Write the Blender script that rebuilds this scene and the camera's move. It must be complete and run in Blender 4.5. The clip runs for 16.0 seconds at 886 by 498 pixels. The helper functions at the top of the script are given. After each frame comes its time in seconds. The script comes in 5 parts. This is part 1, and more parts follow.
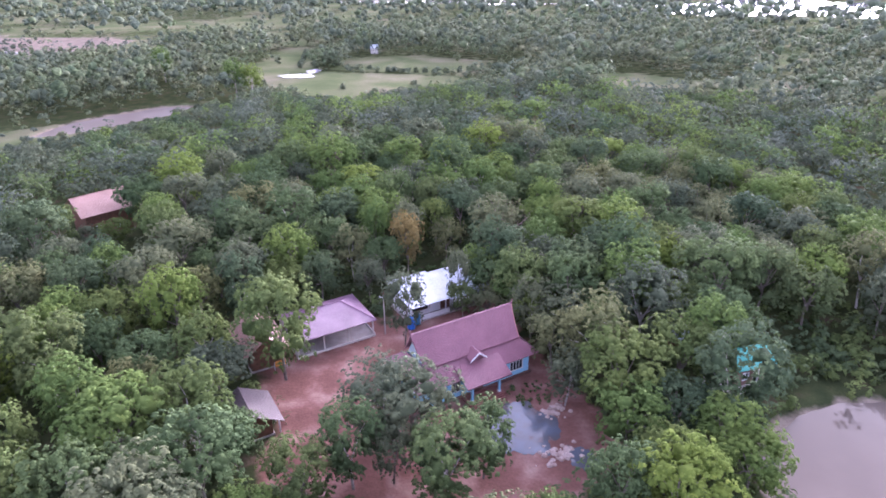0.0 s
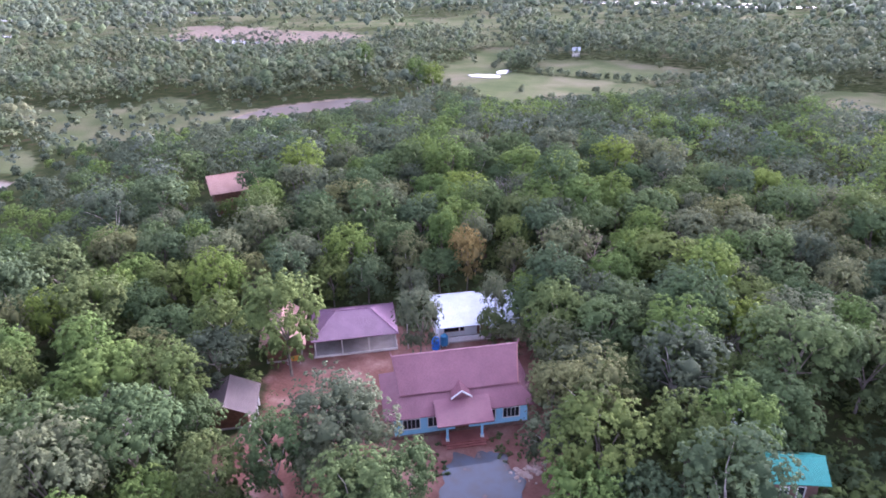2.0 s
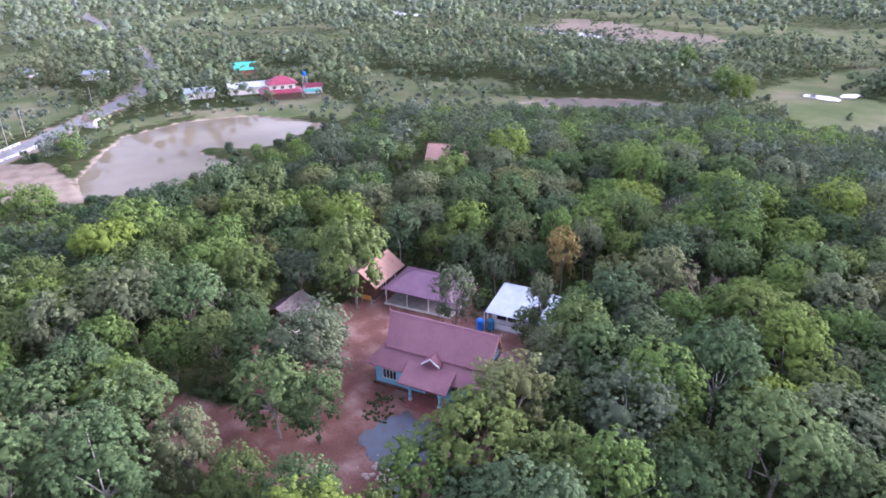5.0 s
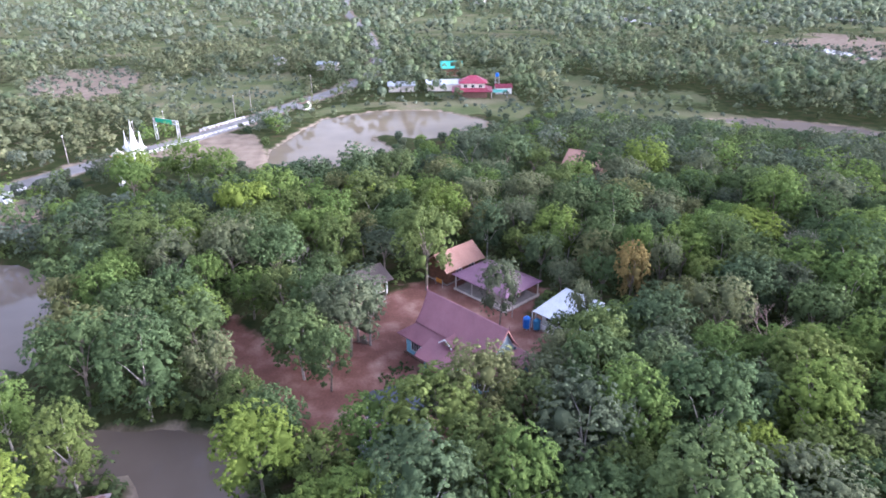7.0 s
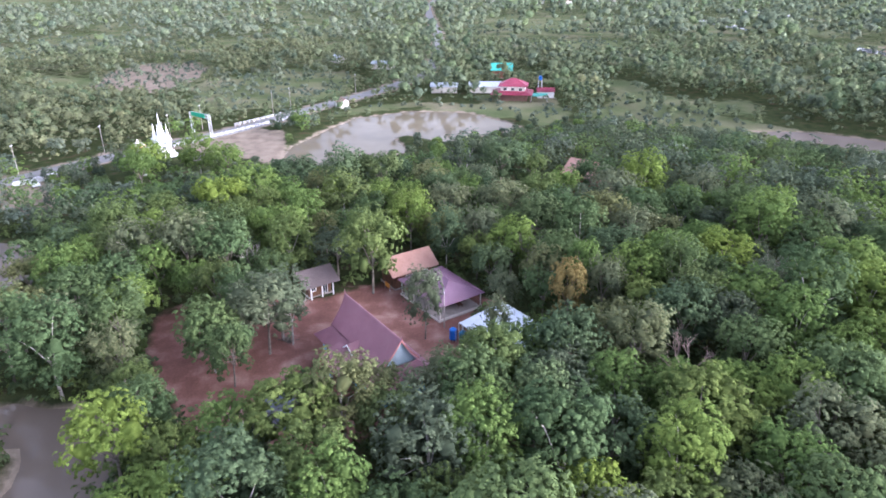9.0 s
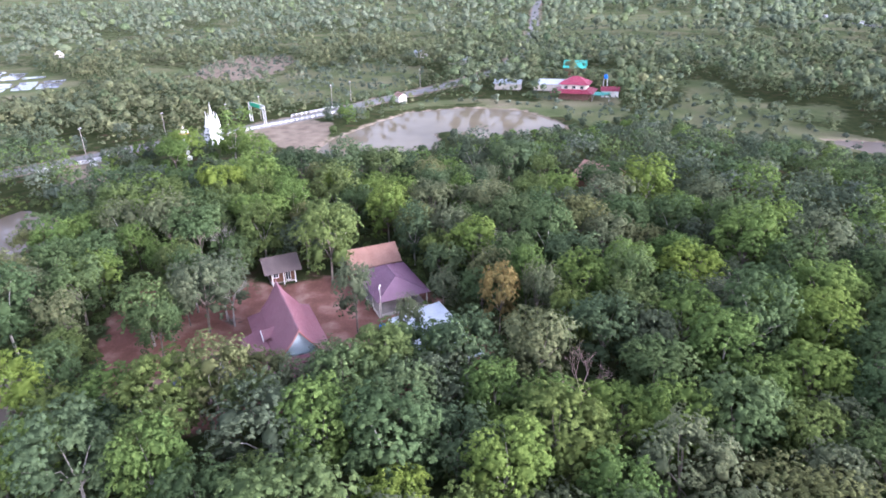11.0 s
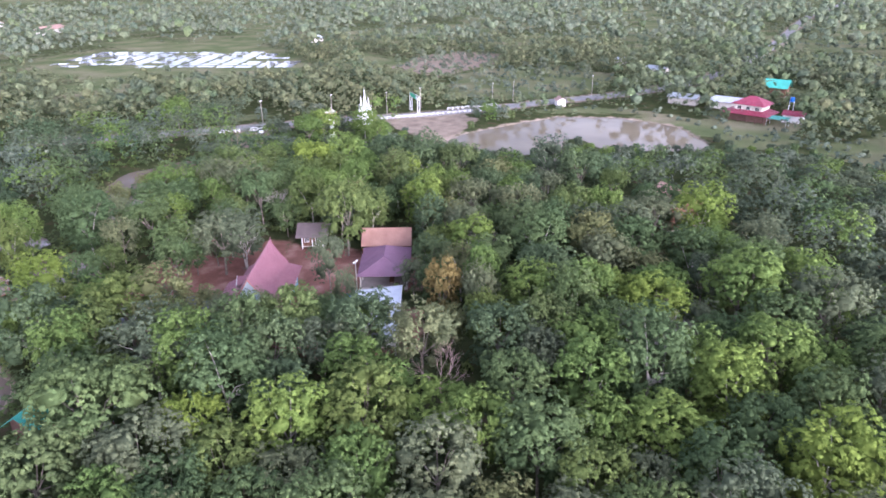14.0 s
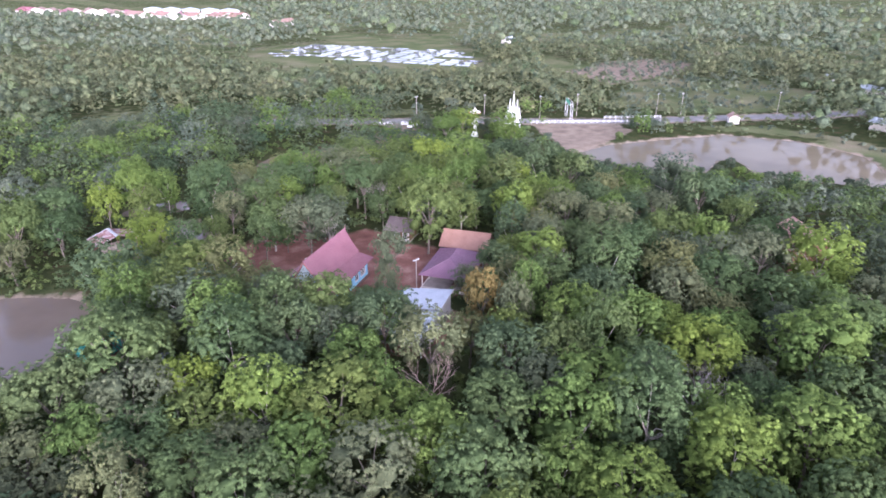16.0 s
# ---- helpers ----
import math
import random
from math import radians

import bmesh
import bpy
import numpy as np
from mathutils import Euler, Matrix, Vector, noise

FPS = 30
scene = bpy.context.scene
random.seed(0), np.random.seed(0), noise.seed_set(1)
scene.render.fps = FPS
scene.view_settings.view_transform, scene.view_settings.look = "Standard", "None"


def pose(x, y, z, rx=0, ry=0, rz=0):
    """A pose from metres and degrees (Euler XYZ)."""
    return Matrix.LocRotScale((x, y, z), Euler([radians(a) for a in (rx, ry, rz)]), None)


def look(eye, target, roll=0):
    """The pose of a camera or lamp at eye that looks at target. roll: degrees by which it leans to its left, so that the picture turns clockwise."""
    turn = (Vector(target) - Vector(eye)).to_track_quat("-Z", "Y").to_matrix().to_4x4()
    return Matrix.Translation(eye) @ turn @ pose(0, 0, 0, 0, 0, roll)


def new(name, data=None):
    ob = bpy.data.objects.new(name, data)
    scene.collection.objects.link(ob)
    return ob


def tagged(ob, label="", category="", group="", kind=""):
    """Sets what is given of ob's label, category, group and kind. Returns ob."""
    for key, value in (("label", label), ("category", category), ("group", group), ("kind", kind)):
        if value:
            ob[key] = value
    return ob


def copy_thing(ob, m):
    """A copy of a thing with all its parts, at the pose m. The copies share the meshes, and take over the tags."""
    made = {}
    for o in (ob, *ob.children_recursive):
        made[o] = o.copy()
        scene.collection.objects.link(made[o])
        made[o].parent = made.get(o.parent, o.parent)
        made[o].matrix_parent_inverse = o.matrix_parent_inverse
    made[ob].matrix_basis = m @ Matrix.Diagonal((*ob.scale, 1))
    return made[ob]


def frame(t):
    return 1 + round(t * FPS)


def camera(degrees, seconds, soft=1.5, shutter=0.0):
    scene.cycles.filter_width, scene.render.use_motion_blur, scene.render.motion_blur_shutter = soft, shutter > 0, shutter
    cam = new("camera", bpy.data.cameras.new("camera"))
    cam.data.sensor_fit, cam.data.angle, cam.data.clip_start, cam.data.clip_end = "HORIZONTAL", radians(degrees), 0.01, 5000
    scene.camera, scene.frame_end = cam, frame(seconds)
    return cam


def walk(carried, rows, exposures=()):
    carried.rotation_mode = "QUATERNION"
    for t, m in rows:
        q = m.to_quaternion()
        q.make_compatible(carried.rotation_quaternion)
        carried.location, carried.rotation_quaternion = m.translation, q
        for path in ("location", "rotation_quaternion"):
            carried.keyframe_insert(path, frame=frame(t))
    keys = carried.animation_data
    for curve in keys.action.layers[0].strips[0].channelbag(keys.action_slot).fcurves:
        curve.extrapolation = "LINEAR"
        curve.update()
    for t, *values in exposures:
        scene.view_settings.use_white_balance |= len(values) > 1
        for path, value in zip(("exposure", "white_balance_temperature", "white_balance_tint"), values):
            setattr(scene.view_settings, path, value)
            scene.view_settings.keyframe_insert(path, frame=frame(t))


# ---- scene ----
cam = camera(68.2, 16.0, 1.75)
PATH = [
    (0, (0.199, -1.365, 50.074), (0.177, 0.445, 49.224), -0.4),
    (0.5, (6.021, 1.46, 50.098), (5.787, 3.256, 49.249), -0.8),
    (1, (11.991, 4.094, 50.092), (11.572, 5.857, 49.244), -1.0),
    (1.5, (18.11, 6.62, 50.067), (17.587, 8.356, 49.222), -1.2),
    (2, (24.321, 9.174, 50.015), (23.634, 10.853, 49.173), -1.4),
    (2.5, (30.57, 11.839, 49.906), (29.717, 13.441, 49.066), -1.6),
    (3, (36.799, 14.648, 49.745), (35.785, 16.156, 48.911), -1.6),
    (3.5, (42.84, 17.773, 49.62), (41.679, 19.173, 48.789), -1.5),
    (4, (48.632, 21.373, 49.496), (47.335, 22.65, 48.667), -1.6),
    (4.2, (50.701, 23.006, 49.475), (49.355, 24.23, 48.643), -1.3),
    (6.3, (69.062, 41.94, 49.206), (67.341, 42.553, 48.392), -0.6),
    (6.5, (70.367, 43.922, 49.213), (68.624, 44.471, 48.399), -0.7),
    (7, (72.57, 49.247, 49.292), (70.782, 49.63, 48.481), -0.5),
    (7.5, (73.769, 54.748, 49.426), (71.953, 54.962, 48.616), -0.5),
    (8, (74.31, 60.353, 49.543), (72.485, 60.488, 48.734), -0.6),
    (8.5, (74.49, 66.054, 49.614), (72.666, 66.188, 48.804), -0.5),
    (9, (74.449, 71.873, 49.656), (72.623, 71.988, 48.846), -0.5),
    (9.2, (74.386, 74.309, 49.655), (72.559, 74.398, 48.846), -0.5),
    (11.3, (73.23, 101.562, 49.524), (71.427, 101.261, 48.713), -1.0),
    (11.5, (73.043, 104.248, 49.524), (71.245, 103.906, 48.718), -0.7),
    (12, (72.368, 111.174, 49.568), (70.593, 110.729, 48.763), -0.6),
    (12.5, (71.322, 117.931, 49.637), (69.578, 117.374, 48.832), -0.6),
    (13, (69.939, 124.633, 49.661), (68.239, 123.951, 48.857), -0.6),
    (13.5, (68.179, 131.221, 49.638), (66.535, 130.413, 48.836), -0.5),
    (14, (65.761, 137.384, 49.583), (64.181, 136.456, 48.781), -0.4),
    (14.5, (62.603, 142.648, 49.518), (61.096, 141.604, 48.719), -0.4),
    (15, (59.025, 146.728, 49.473), (57.604, 145.569, 48.675), -0.4),
    (15.5, (55.19, 149.837, 49.489), (53.869, 148.564, 48.692), -0.1),
    (16, (51.134, 152.524, 49.508), (49.925, 151.143, 48.713), -0.1),
]
walk(cam, [(t, look(eye, target, roll)) for t, eye, target, roll in PATH],
     [(0.0, 2.9, 5420, 44), (4.0, 2.7, 5370, 38), (9.0, 2.48, 5420, 25), (12.5, 2.41, 5450, 30), (16.0, 2.25, 5480, 32)])

# ---- world, sun ----
SUN_AZ, SUN_EL = radians(62), radians(16)      # direction towards the sun, from +x, and its height
world = bpy.data.worlds.new("evening_sky")
scene.world = world
world.use_nodes = True
wn = world.node_tree.nodes
sky = wn.new("ShaderNodeTexSky")
sky.sky_type, sky.sun_disc = "NISHITA", False
sky.sun_elevation, sky.sun_rotation = SUN_EL, radians(90) - SUN_AZ
sky.air_density, sky.dust_density, sky.ozone_density = 1.0, 3.0, 1.0
wn["Background"].inputs["Strength"].default_value = 0.15
wl = world.node_tree.links
sky_at, cloud = wn.new("ShaderNodeTexCoord"), wn.new("ShaderNodeTexNoise")
cloud.inputs["Scale"].default_value, cloud.inputs["Detail"].default_value = 3.2, 6.0
wl.new(sky_at.outputs["Generated"], cloud.inputs["Vector"])
cover = wn.new("ShaderNodeMapRange")
cover.inputs["From Min"].default_value, cover.inputs["From Max"].default_value = 0.43, 0.57
wl.new(cloud.outputs["Fac"], cover.inputs["Value"])
white = wn.new("ShaderNodeHueSaturation")
white.inputs["Saturation"].default_value, white.inputs["Value"].default_value = 0.2, 1.4
wl.new(sky.outputs[0], white.inputs["Color"])
soft = wn.new("ShaderNodeHueSaturation")
soft.inputs["Saturation"].default_value, soft.inputs["Value"].default_value = 0.6, 0.68
wl.new(sky.outputs[0], soft.inputs["Color"])
veil = wn.new("ShaderNodeMix")
veil.data_type = "RGBA"
wl.new(cover.outputs["Result"], veil.inputs["Factor"])
wl.new(soft.outputs["Color"], veil.inputs["A"])
wl.new(white.outputs["Color"], veil.inputs["B"])
wl.new(veil.outputs["Result"], wn["Background"].inputs["Color"])
sun = new("sun", bpy.data.lights.new("sun", "SUN"))
sun.data.energy, sun.data.angle, sun.data.color = 0.8, radians(25), (1.0, 0.93, 0.82)
sun.matrix_world = look((0, 0, 0), (-math.cos(SUN_AZ) * math.cos(SUN_EL), -math.sin(SUN_AZ) * math.cos(SUN_EL), -math.sin(SUN_EL)))

# ---- materials ----
def material(name, rough=0.8, metal=0.0, spec=0.3):
    m = bpy.data.materials.new(name)
    m.use_nodes = True
    b = m.node_tree.nodes["Principled BSDF"]
    b.inputs["Roughness"].default_value = rough
    b.inputs["Metallic"].default_value = metal
    b.inputs["Specular IOR Level"].default_value = spec
    return m, m.node_tree.nodes, m.node_tree.links, b

def ramp(nt, stops):
    r = nt.nodes.new("ShaderNodeValToRGB")
    while len(r.color_ramp.elements) < len(stops):
        r.color_ramp.elements.new(0.5)
    for e, (p, c) in zip(r.color_ramp.elements, stops):
        e.position, e.color = p, (*c, 1)
    return r

def noise_tex(nt, scale, detail=4.0, coord="Object"):
    tc = nt.nodes.new("ShaderNodeTexCoord")
    n = nt.nodes.new("ShaderNodeTexNoise")
    n.inputs["Scale"].default_value, n.inputs["Detail"].default_value = scale, detail
    nt.links.new(tc.outputs[coord], n.inputs["Vector"])
    return n

def mixed(nt, a, b, fac, mode="MIX"):
    m = nt.nodes.new("ShaderNodeMix")
    m.data_type, m.blend_type = "RGBA", mode
    for sock, val in ((m.inputs["Factor"], fac), (m.inputs["A"], a), (m.inputs["B"], b)):
        if isinstance(val, (int, float)):
            sock.default_value = val
        elif isinstance(val, tuple):
            sock.default_value = (*val, 1)
        else:
            nt.links.new(val, sock)
    return m.outputs["Result"]

def surface(name, dark, light, scale=1.5, rough=0.8, metal=0.0, fine=12.0, bump=0.15, spec=0.3):
    """A plain weathered surface: stains at one scale, grain at another, and a fine relief."""
    m, n, l, b = material(name, rough, metal, spec)
    nt = m.node_tree
    big, small = noise_tex(nt, scale), noise_tex(nt, fine)
    r = ramp(nt, [(0.3, dark), (0.7, light)])
    l.new(big.outputs["Fac"], r.inputs["Fac"])
    g = ramp(nt, [(0.25, (0.7, 0.7, 0.7)), (0.75, (1, 1, 1))])
    l.new(small.outputs["Fac"], g.inputs["Fac"])
    l.new(mixed(nt, r.outputs["Color"], g.outputs["Color"], 0.7, "MULTIPLY"), b.inputs["Base Color"])
    bp = n.new("ShaderNodeBump")
    bp.inputs["Strength"].default_value, bp.inputs["Distance"].default_value = bump, 0.05
    l.new(small.outputs["Fac"], bp.inputs["Height"])
    l.new(bp.outputs["Normal"], b.inputs["Normal"])
    return m

def sheet_roof(name, dark, light, rough=0.45, pitch=5.0, axis="X", stain=0.5, rust=None):
    """Painted metal roof sheets: ribs down the slope, fading, streaks and dirt."""
    m, n, l, b = material(name, rough, 0.0, 0.4)
    nt = m.node_tree
    big, small = noise_tex(nt, stain), noise_tex(nt, 5.0)
    r = ramp(nt, [(0.3, dark), (0.72, light)])
    l.new(big.outputs["Fac"], r.inputs["Fac"])
    g = ramp(nt, [(0.3, (0.78, 0.78, 0.78)), (0.7, (1, 1, 1))])
    l.new(small.outputs["Fac"], g.inputs["Fac"])
    col = mixed(nt, r.outputs["Color"], g.outputs["Color"], 0.8, "MULTIPLY")
    if rust:
        patch = ramp(nt, [(0.5, (0, 0, 0)), (0.56, (1, 1, 1))])
        st = noise_tex(nt, 0.9, 6)
        l.new(st.outputs["Fac"], patch.inputs["Fac"])
        col = mixed(nt, col, rust, patch.outputs["Color"])
    l.new(col, b.inputs["Base Color"])
    tc = n.new("ShaderNodeTexCoord")
    w = n.new("ShaderNodeTexWave")
    w.wave_type, w.bands_direction = "BANDS", axis
    w.inputs["Scale"].default_value = pitch
    l.new(tc.outputs["Object"], w.inputs["Vector"])
    bp = n.new("ShaderNodeBump")
    bp.inputs["Strength"].default_value, bp.inputs["Distance"].default_value = 0.5, 0.04
    l.new(w.outputs["Fac"], bp.inputs["Height"])
    l.new(bp.outputs["Normal"], b.inputs["Normal"])
    return m

def leaves(name, dark, light, tip, thin=0.3, far=False):
    """Foliage: each tree its own tone, each leaf tuft its own shade, light passing through."""
    m, n, l, b = material(name, 0.85, 0.0, 0.03)
    nt = m.node_tree
    info, tone = n.new("ShaderNodeObjectInfo"), n.new("ShaderNodeAttribute")
    tone.attribute_name = "tone"
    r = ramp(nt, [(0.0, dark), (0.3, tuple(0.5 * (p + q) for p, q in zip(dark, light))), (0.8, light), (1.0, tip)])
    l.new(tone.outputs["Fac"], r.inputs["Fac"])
    tree = ramp(nt, [(0.0, (0.72, 0.78, 0.85)), (0.5, (1, 1, 1)), (1.0, (1.22, 1.12, 0.8))])
    l.new(info.outputs["Random"], tree.inputs["Fac"])
    col = mixed(nt, r.outputs["Color"], tree.outputs["Color"], 1.0, "MULTIPLY")
    patch = noise_tex(nt, 0.09, 3, "Object")
    pr = ramp(nt, [(0.3, (0.75, 0.82, 0.8)), (0.7, (1.18, 1.1, 0.95))])
    l.new(patch.outputs["Fac"], pr.inputs["Fac"])
    col = mixed(nt, col, pr.outputs["Color"], 0.9, "MULTIPLY")
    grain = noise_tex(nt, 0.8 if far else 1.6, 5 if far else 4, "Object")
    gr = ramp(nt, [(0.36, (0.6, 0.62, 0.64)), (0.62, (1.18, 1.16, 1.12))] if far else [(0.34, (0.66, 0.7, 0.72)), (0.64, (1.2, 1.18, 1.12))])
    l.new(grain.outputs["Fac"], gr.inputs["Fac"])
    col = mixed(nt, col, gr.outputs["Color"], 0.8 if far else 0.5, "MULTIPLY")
    if far:
        bp = n.new("ShaderNodeBump")
        bp.inputs["Strength"].default_value, bp.inputs["Distance"].default_value = 0.8, 0.9
        l.new(grain.outputs["Fac"], bp.inputs["Height"])
        l.new(bp.outputs["Normal"], b.inputs["Normal"])
    l.new(col, b.inputs["Base Color"])
    tr = n.new("ShaderNodeBsdfTranslucent")
    l.new(col, tr.inputs["Color"])
    mx = n.new("ShaderNodeMixShader")
    mx.inputs[0].default_value = thin
    l.new(b.outputs[0], mx.inputs[1])
    l.new(tr.outputs[0], mx.inputs[2])
    l.new(mx.outputs[0], n["Material Output"].inputs["Surface"])
    return m

LEAF = {
    "g": leaves("leaf_green", (0.0534, 0.0805, 0.0368), (0.1028, 0.1445, 0.0618), (0.1522, 0.1988, 0.0855)),
    "l": leaves("leaf_lime", (0.0658, 0.1048, 0.0329), (0.1297, 0.1862, 0.0543), (0.1995, 0.2619, 0.0759)),
    "o": leaves("leaf_olive", (0.0721, 0.0873, 0.0529), (0.1185, 0.1377, 0.0838), (0.1597, 0.1804, 0.1058)),
    "d": leaves("leaf_dark", (0.0489, 0.0737, 0.0408), (0.0876, 0.1222, 0.0642), (0.1243, 0.16, 0.0816)),
    "r": leaves("leaf_rust", (0.12, 0.098, 0.04), (0.21, 0.165, 0.07), (0.3, 0.225, 0.09)),
    # pale scrub and far leaves: distance haze put into the base colours
    "s": leaves("leaf_scrub_hazed", (0.1, 0.122, 0.092), (0.13, 0.155, 0.115), (0.16, 0.185, 0.135), 0.15, True),
    "x": leaves("leaf_green_hazed", (0.1, 0.13, 0.096), (0.122, 0.155, 0.114), (0.142, 0.175, 0.127), 0.15, True),
    "w": leaves("leaf_lime_hazed", (0.1, 0.135, 0.075), (0.122, 0.16, 0.088), (0.145, 0.185, 0.1), 0.15, True),
    "y": leaves("leaf_dark_hazed", (0.086, 0.114, 0.088), (0.105, 0.136, 0.104), (0.122, 0.153, 0.115), 0.15, True),
}
BARK = surface("bark", (0.09, 0.075, 0.06), (0.22, 0.19, 0.16), 2.0, 0.9)
PALE_BARK = surface("pale_bark", (0.25, 0.22, 0.2), (0.42, 0.39, 0.36), 2.0, 0.9)
PINK_BARK = surface("pinkish_bark", (0.24, 0.17, 0.14), (0.4, 0.3, 0.26), 2.0, 0.9)
MAUVE = sheet_roof("mauve_roof_sheet", (0.215, 0.09, 0.11), (0.275, 0.122, 0.146), 0.45, 5.0)
PURPLE = sheet_roof("purple_roof_sheet", (0.15, 0.077, 0.12), (0.205, 0.11, 0.168), 0.5, 5.0)
TERRACOTTA = sheet_roof("terracotta_roof_sheet", (0.25, 0.135, 0.1), (0.33, 0.19, 0.148), 0.6, 4.0)
BROWN_ROOF = sheet_roof("brown_roof_sheet", (0.1, 0.076, 0.074), (0.15, 0.115, 0.11), 0.6, 4.0)
WHITE_ROOF = sheet_roof("white_roof_sheet", (0.38, 0.43, 0.49), (0.5, 0.55, 0.61), 0.5, 5.0)
TEAL = sheet_roof("teal_roof_sheet", (0.03, 0.26, 0.21), (0.05, 0.36, 0.29), 0.45, 5.0)
RED_ROOF = sheet_roof("red_roof_sheet", (0.18, 0.018, 0.042), (0.26, 0.034, 0.066), 0.5, 5.0)
RUSTY = sheet_roof("rusty_roof_sheet", (0.17, 0.07, 0.06), (0.3, 0.17, 0.16), 0.6, 3.0, "Y", 0.8, (0.33, 0.27, 0.28))
BLUE_WALL = surface("sky_blue_paint", (0.27, 0.58, 0.78), (0.34, 0.66, 0.84), 0.8, 0.7)
PALE_BLUE = surface("faded_blue_paint", (0.36, 0.46, 0.52), (0.45, 0.55, 0.6), 0.8, 0.75)
WHITE_PAINT = surface("white_paint", (0.68, 0.68, 0.68), (0.8, 0.8, 0.8), 0.8, 0.6)
CREAM = surface("cream_render", (0.55, 0.5, 0.45), (0.7, 0.66, 0.6), 0.8, 0.8)
PLINTH = surface("red_brown_plinth", (0.13, 0.07, 0.055), (0.2, 0.12, 0.095), 1.5, 0.8)
TILE = surface("red_floor_tile", (0.2, 0.07, 0.06), (0.28, 0.11, 0.09), 1.0, 0.5)
CONCRETE = surface("concrete", (0.3, 0.26, 0.24), (0.42, 0.38, 0.35), 0.8, 0.85)
WOOD = surface("brown_wood", (0.1, 0.05, 0.03), (0.2, 0.1, 0.06), 2.0, 0.7)
ORANGE = surface("orange_cloth", (0.5, 0.2, 0.03), (0.65, 0.3, 0.06), 2.0, 0.8)
STEEL = surface("galvanised_steel", (0.5, 0.52, 0.53), (0.66, 0.67, 0.68), 2.0, 0.4, 0.3)
TANK_BLUE = surface("blue_plastic", (0.02, 0.13, 0.5), (0.03, 0.2, 0.65), 1.0, 0.35)
TANK_CYAN = surface("dull_blue_plastic", (0.03, 0.16, 0.3), (0.05, 0.22, 0.38), 1.0, 0.4)
ASPHALT = surface("grey_asphalt", (0.15, 0.145, 0.14), (0.22, 0.215, 0.21), 0.3, 0.9, spec=0.1)
SIGN_GREEN = surface("green_sign_paint", (0.02, 0.3, 0.16), (0.03, 0.38, 0.22), 1.0, 0.5)
SALMON = surface("salmon_paint", (0.4, 0.17, 0.15), (0.48, 0.23, 0.2), 1.0, 0.6)
RUBBLE = surface("pale_rubble", (0.34, 0.24, 0.2), (0.5, 0.4, 0.35), 1.5, 0.95)
DARK = surface("near_black", (0.02, 0.02, 0.022), (0.035, 0.035, 0.038), 1.0, 0.8)

def glass_dark():
    m, n, l, b = material("dark_window_glass", 0.08, 0.0, 0.6)
    b.inputs["Base Color"].default_value = (0.02, 0.025, 0.03, 1)
    return m
GLASS = glass_dark()

def water_mat(name, shallow, deep, ripple, rough=0.06):
    m, n, l, b = material(name, rough, 0.0, 0.6)
    nt = m.node_tree
    s = noise_tex(nt, 0.06, 4)
    r = ramp(nt, [(0.35, deep), (0.65, shallow)])
    l.new(s.outputs["Fac"], r.inputs["Fac"])
    l.new(r.outputs["Color"], b.inputs["Base Color"])
    b.inputs["IOR"].default_value = 1.29
    w = noise_tex(nt, 1.3, 3)
    bp = n.new("ShaderNodeBump")
    bp.inputs["Strength"].default_value, bp.inputs["Distance"].default_value = ripple, 0.03
    l.new(w.outputs["Fac"], bp.inputs["Height"])
    l.new(bp.outputs["Normal"], b.inputs["Normal"])
    return m
FAR_MUD = water_mat("far_muddy_water", (0.15, 0.125, 0.085), (0.118, 0.098, 0.067), 0.12, 0.05)
FAR_MUD.node_tree.nodes["Principled BSDF"].inputs["IOR"].default_value = 1.13
FAR_MUD.node_tree.nodes["Principled BSDF"].inputs["Specular IOR Level"].default_value = 0.23
MUDDY = water_mat("muddy_water", (0.155, 0.125, 0.1), (0.12, 0.097, 0.078), 0.05, 0.05)
MUDDY.node_tree.nodes["Principled BSDF"].inputs["IOR"].default_value = 1.2
MUDDY.node_tree.nodes["Principled BSDF"].inputs["Specular IOR Level"].default_value = 0.52
LANE_MUD = water_mat("shallow_muddy_pool", (0.13, 0.105, 0.085), (0.1, 0.082, 0.066), 0.3, 0.4)
LANE_MUD.node_tree.nodes["Principled BSDF"].inputs["Specular IOR Level"].default_value = 0.15
PUDDLE = water_mat("shallow_water", (0.2, 0.2, 0.24), (0.13, 0.12, 0.13), 0.03)
PUDDLE.node_tree.nodes["Principled BSDF"].inputs["IOR"].default_value = 1.16

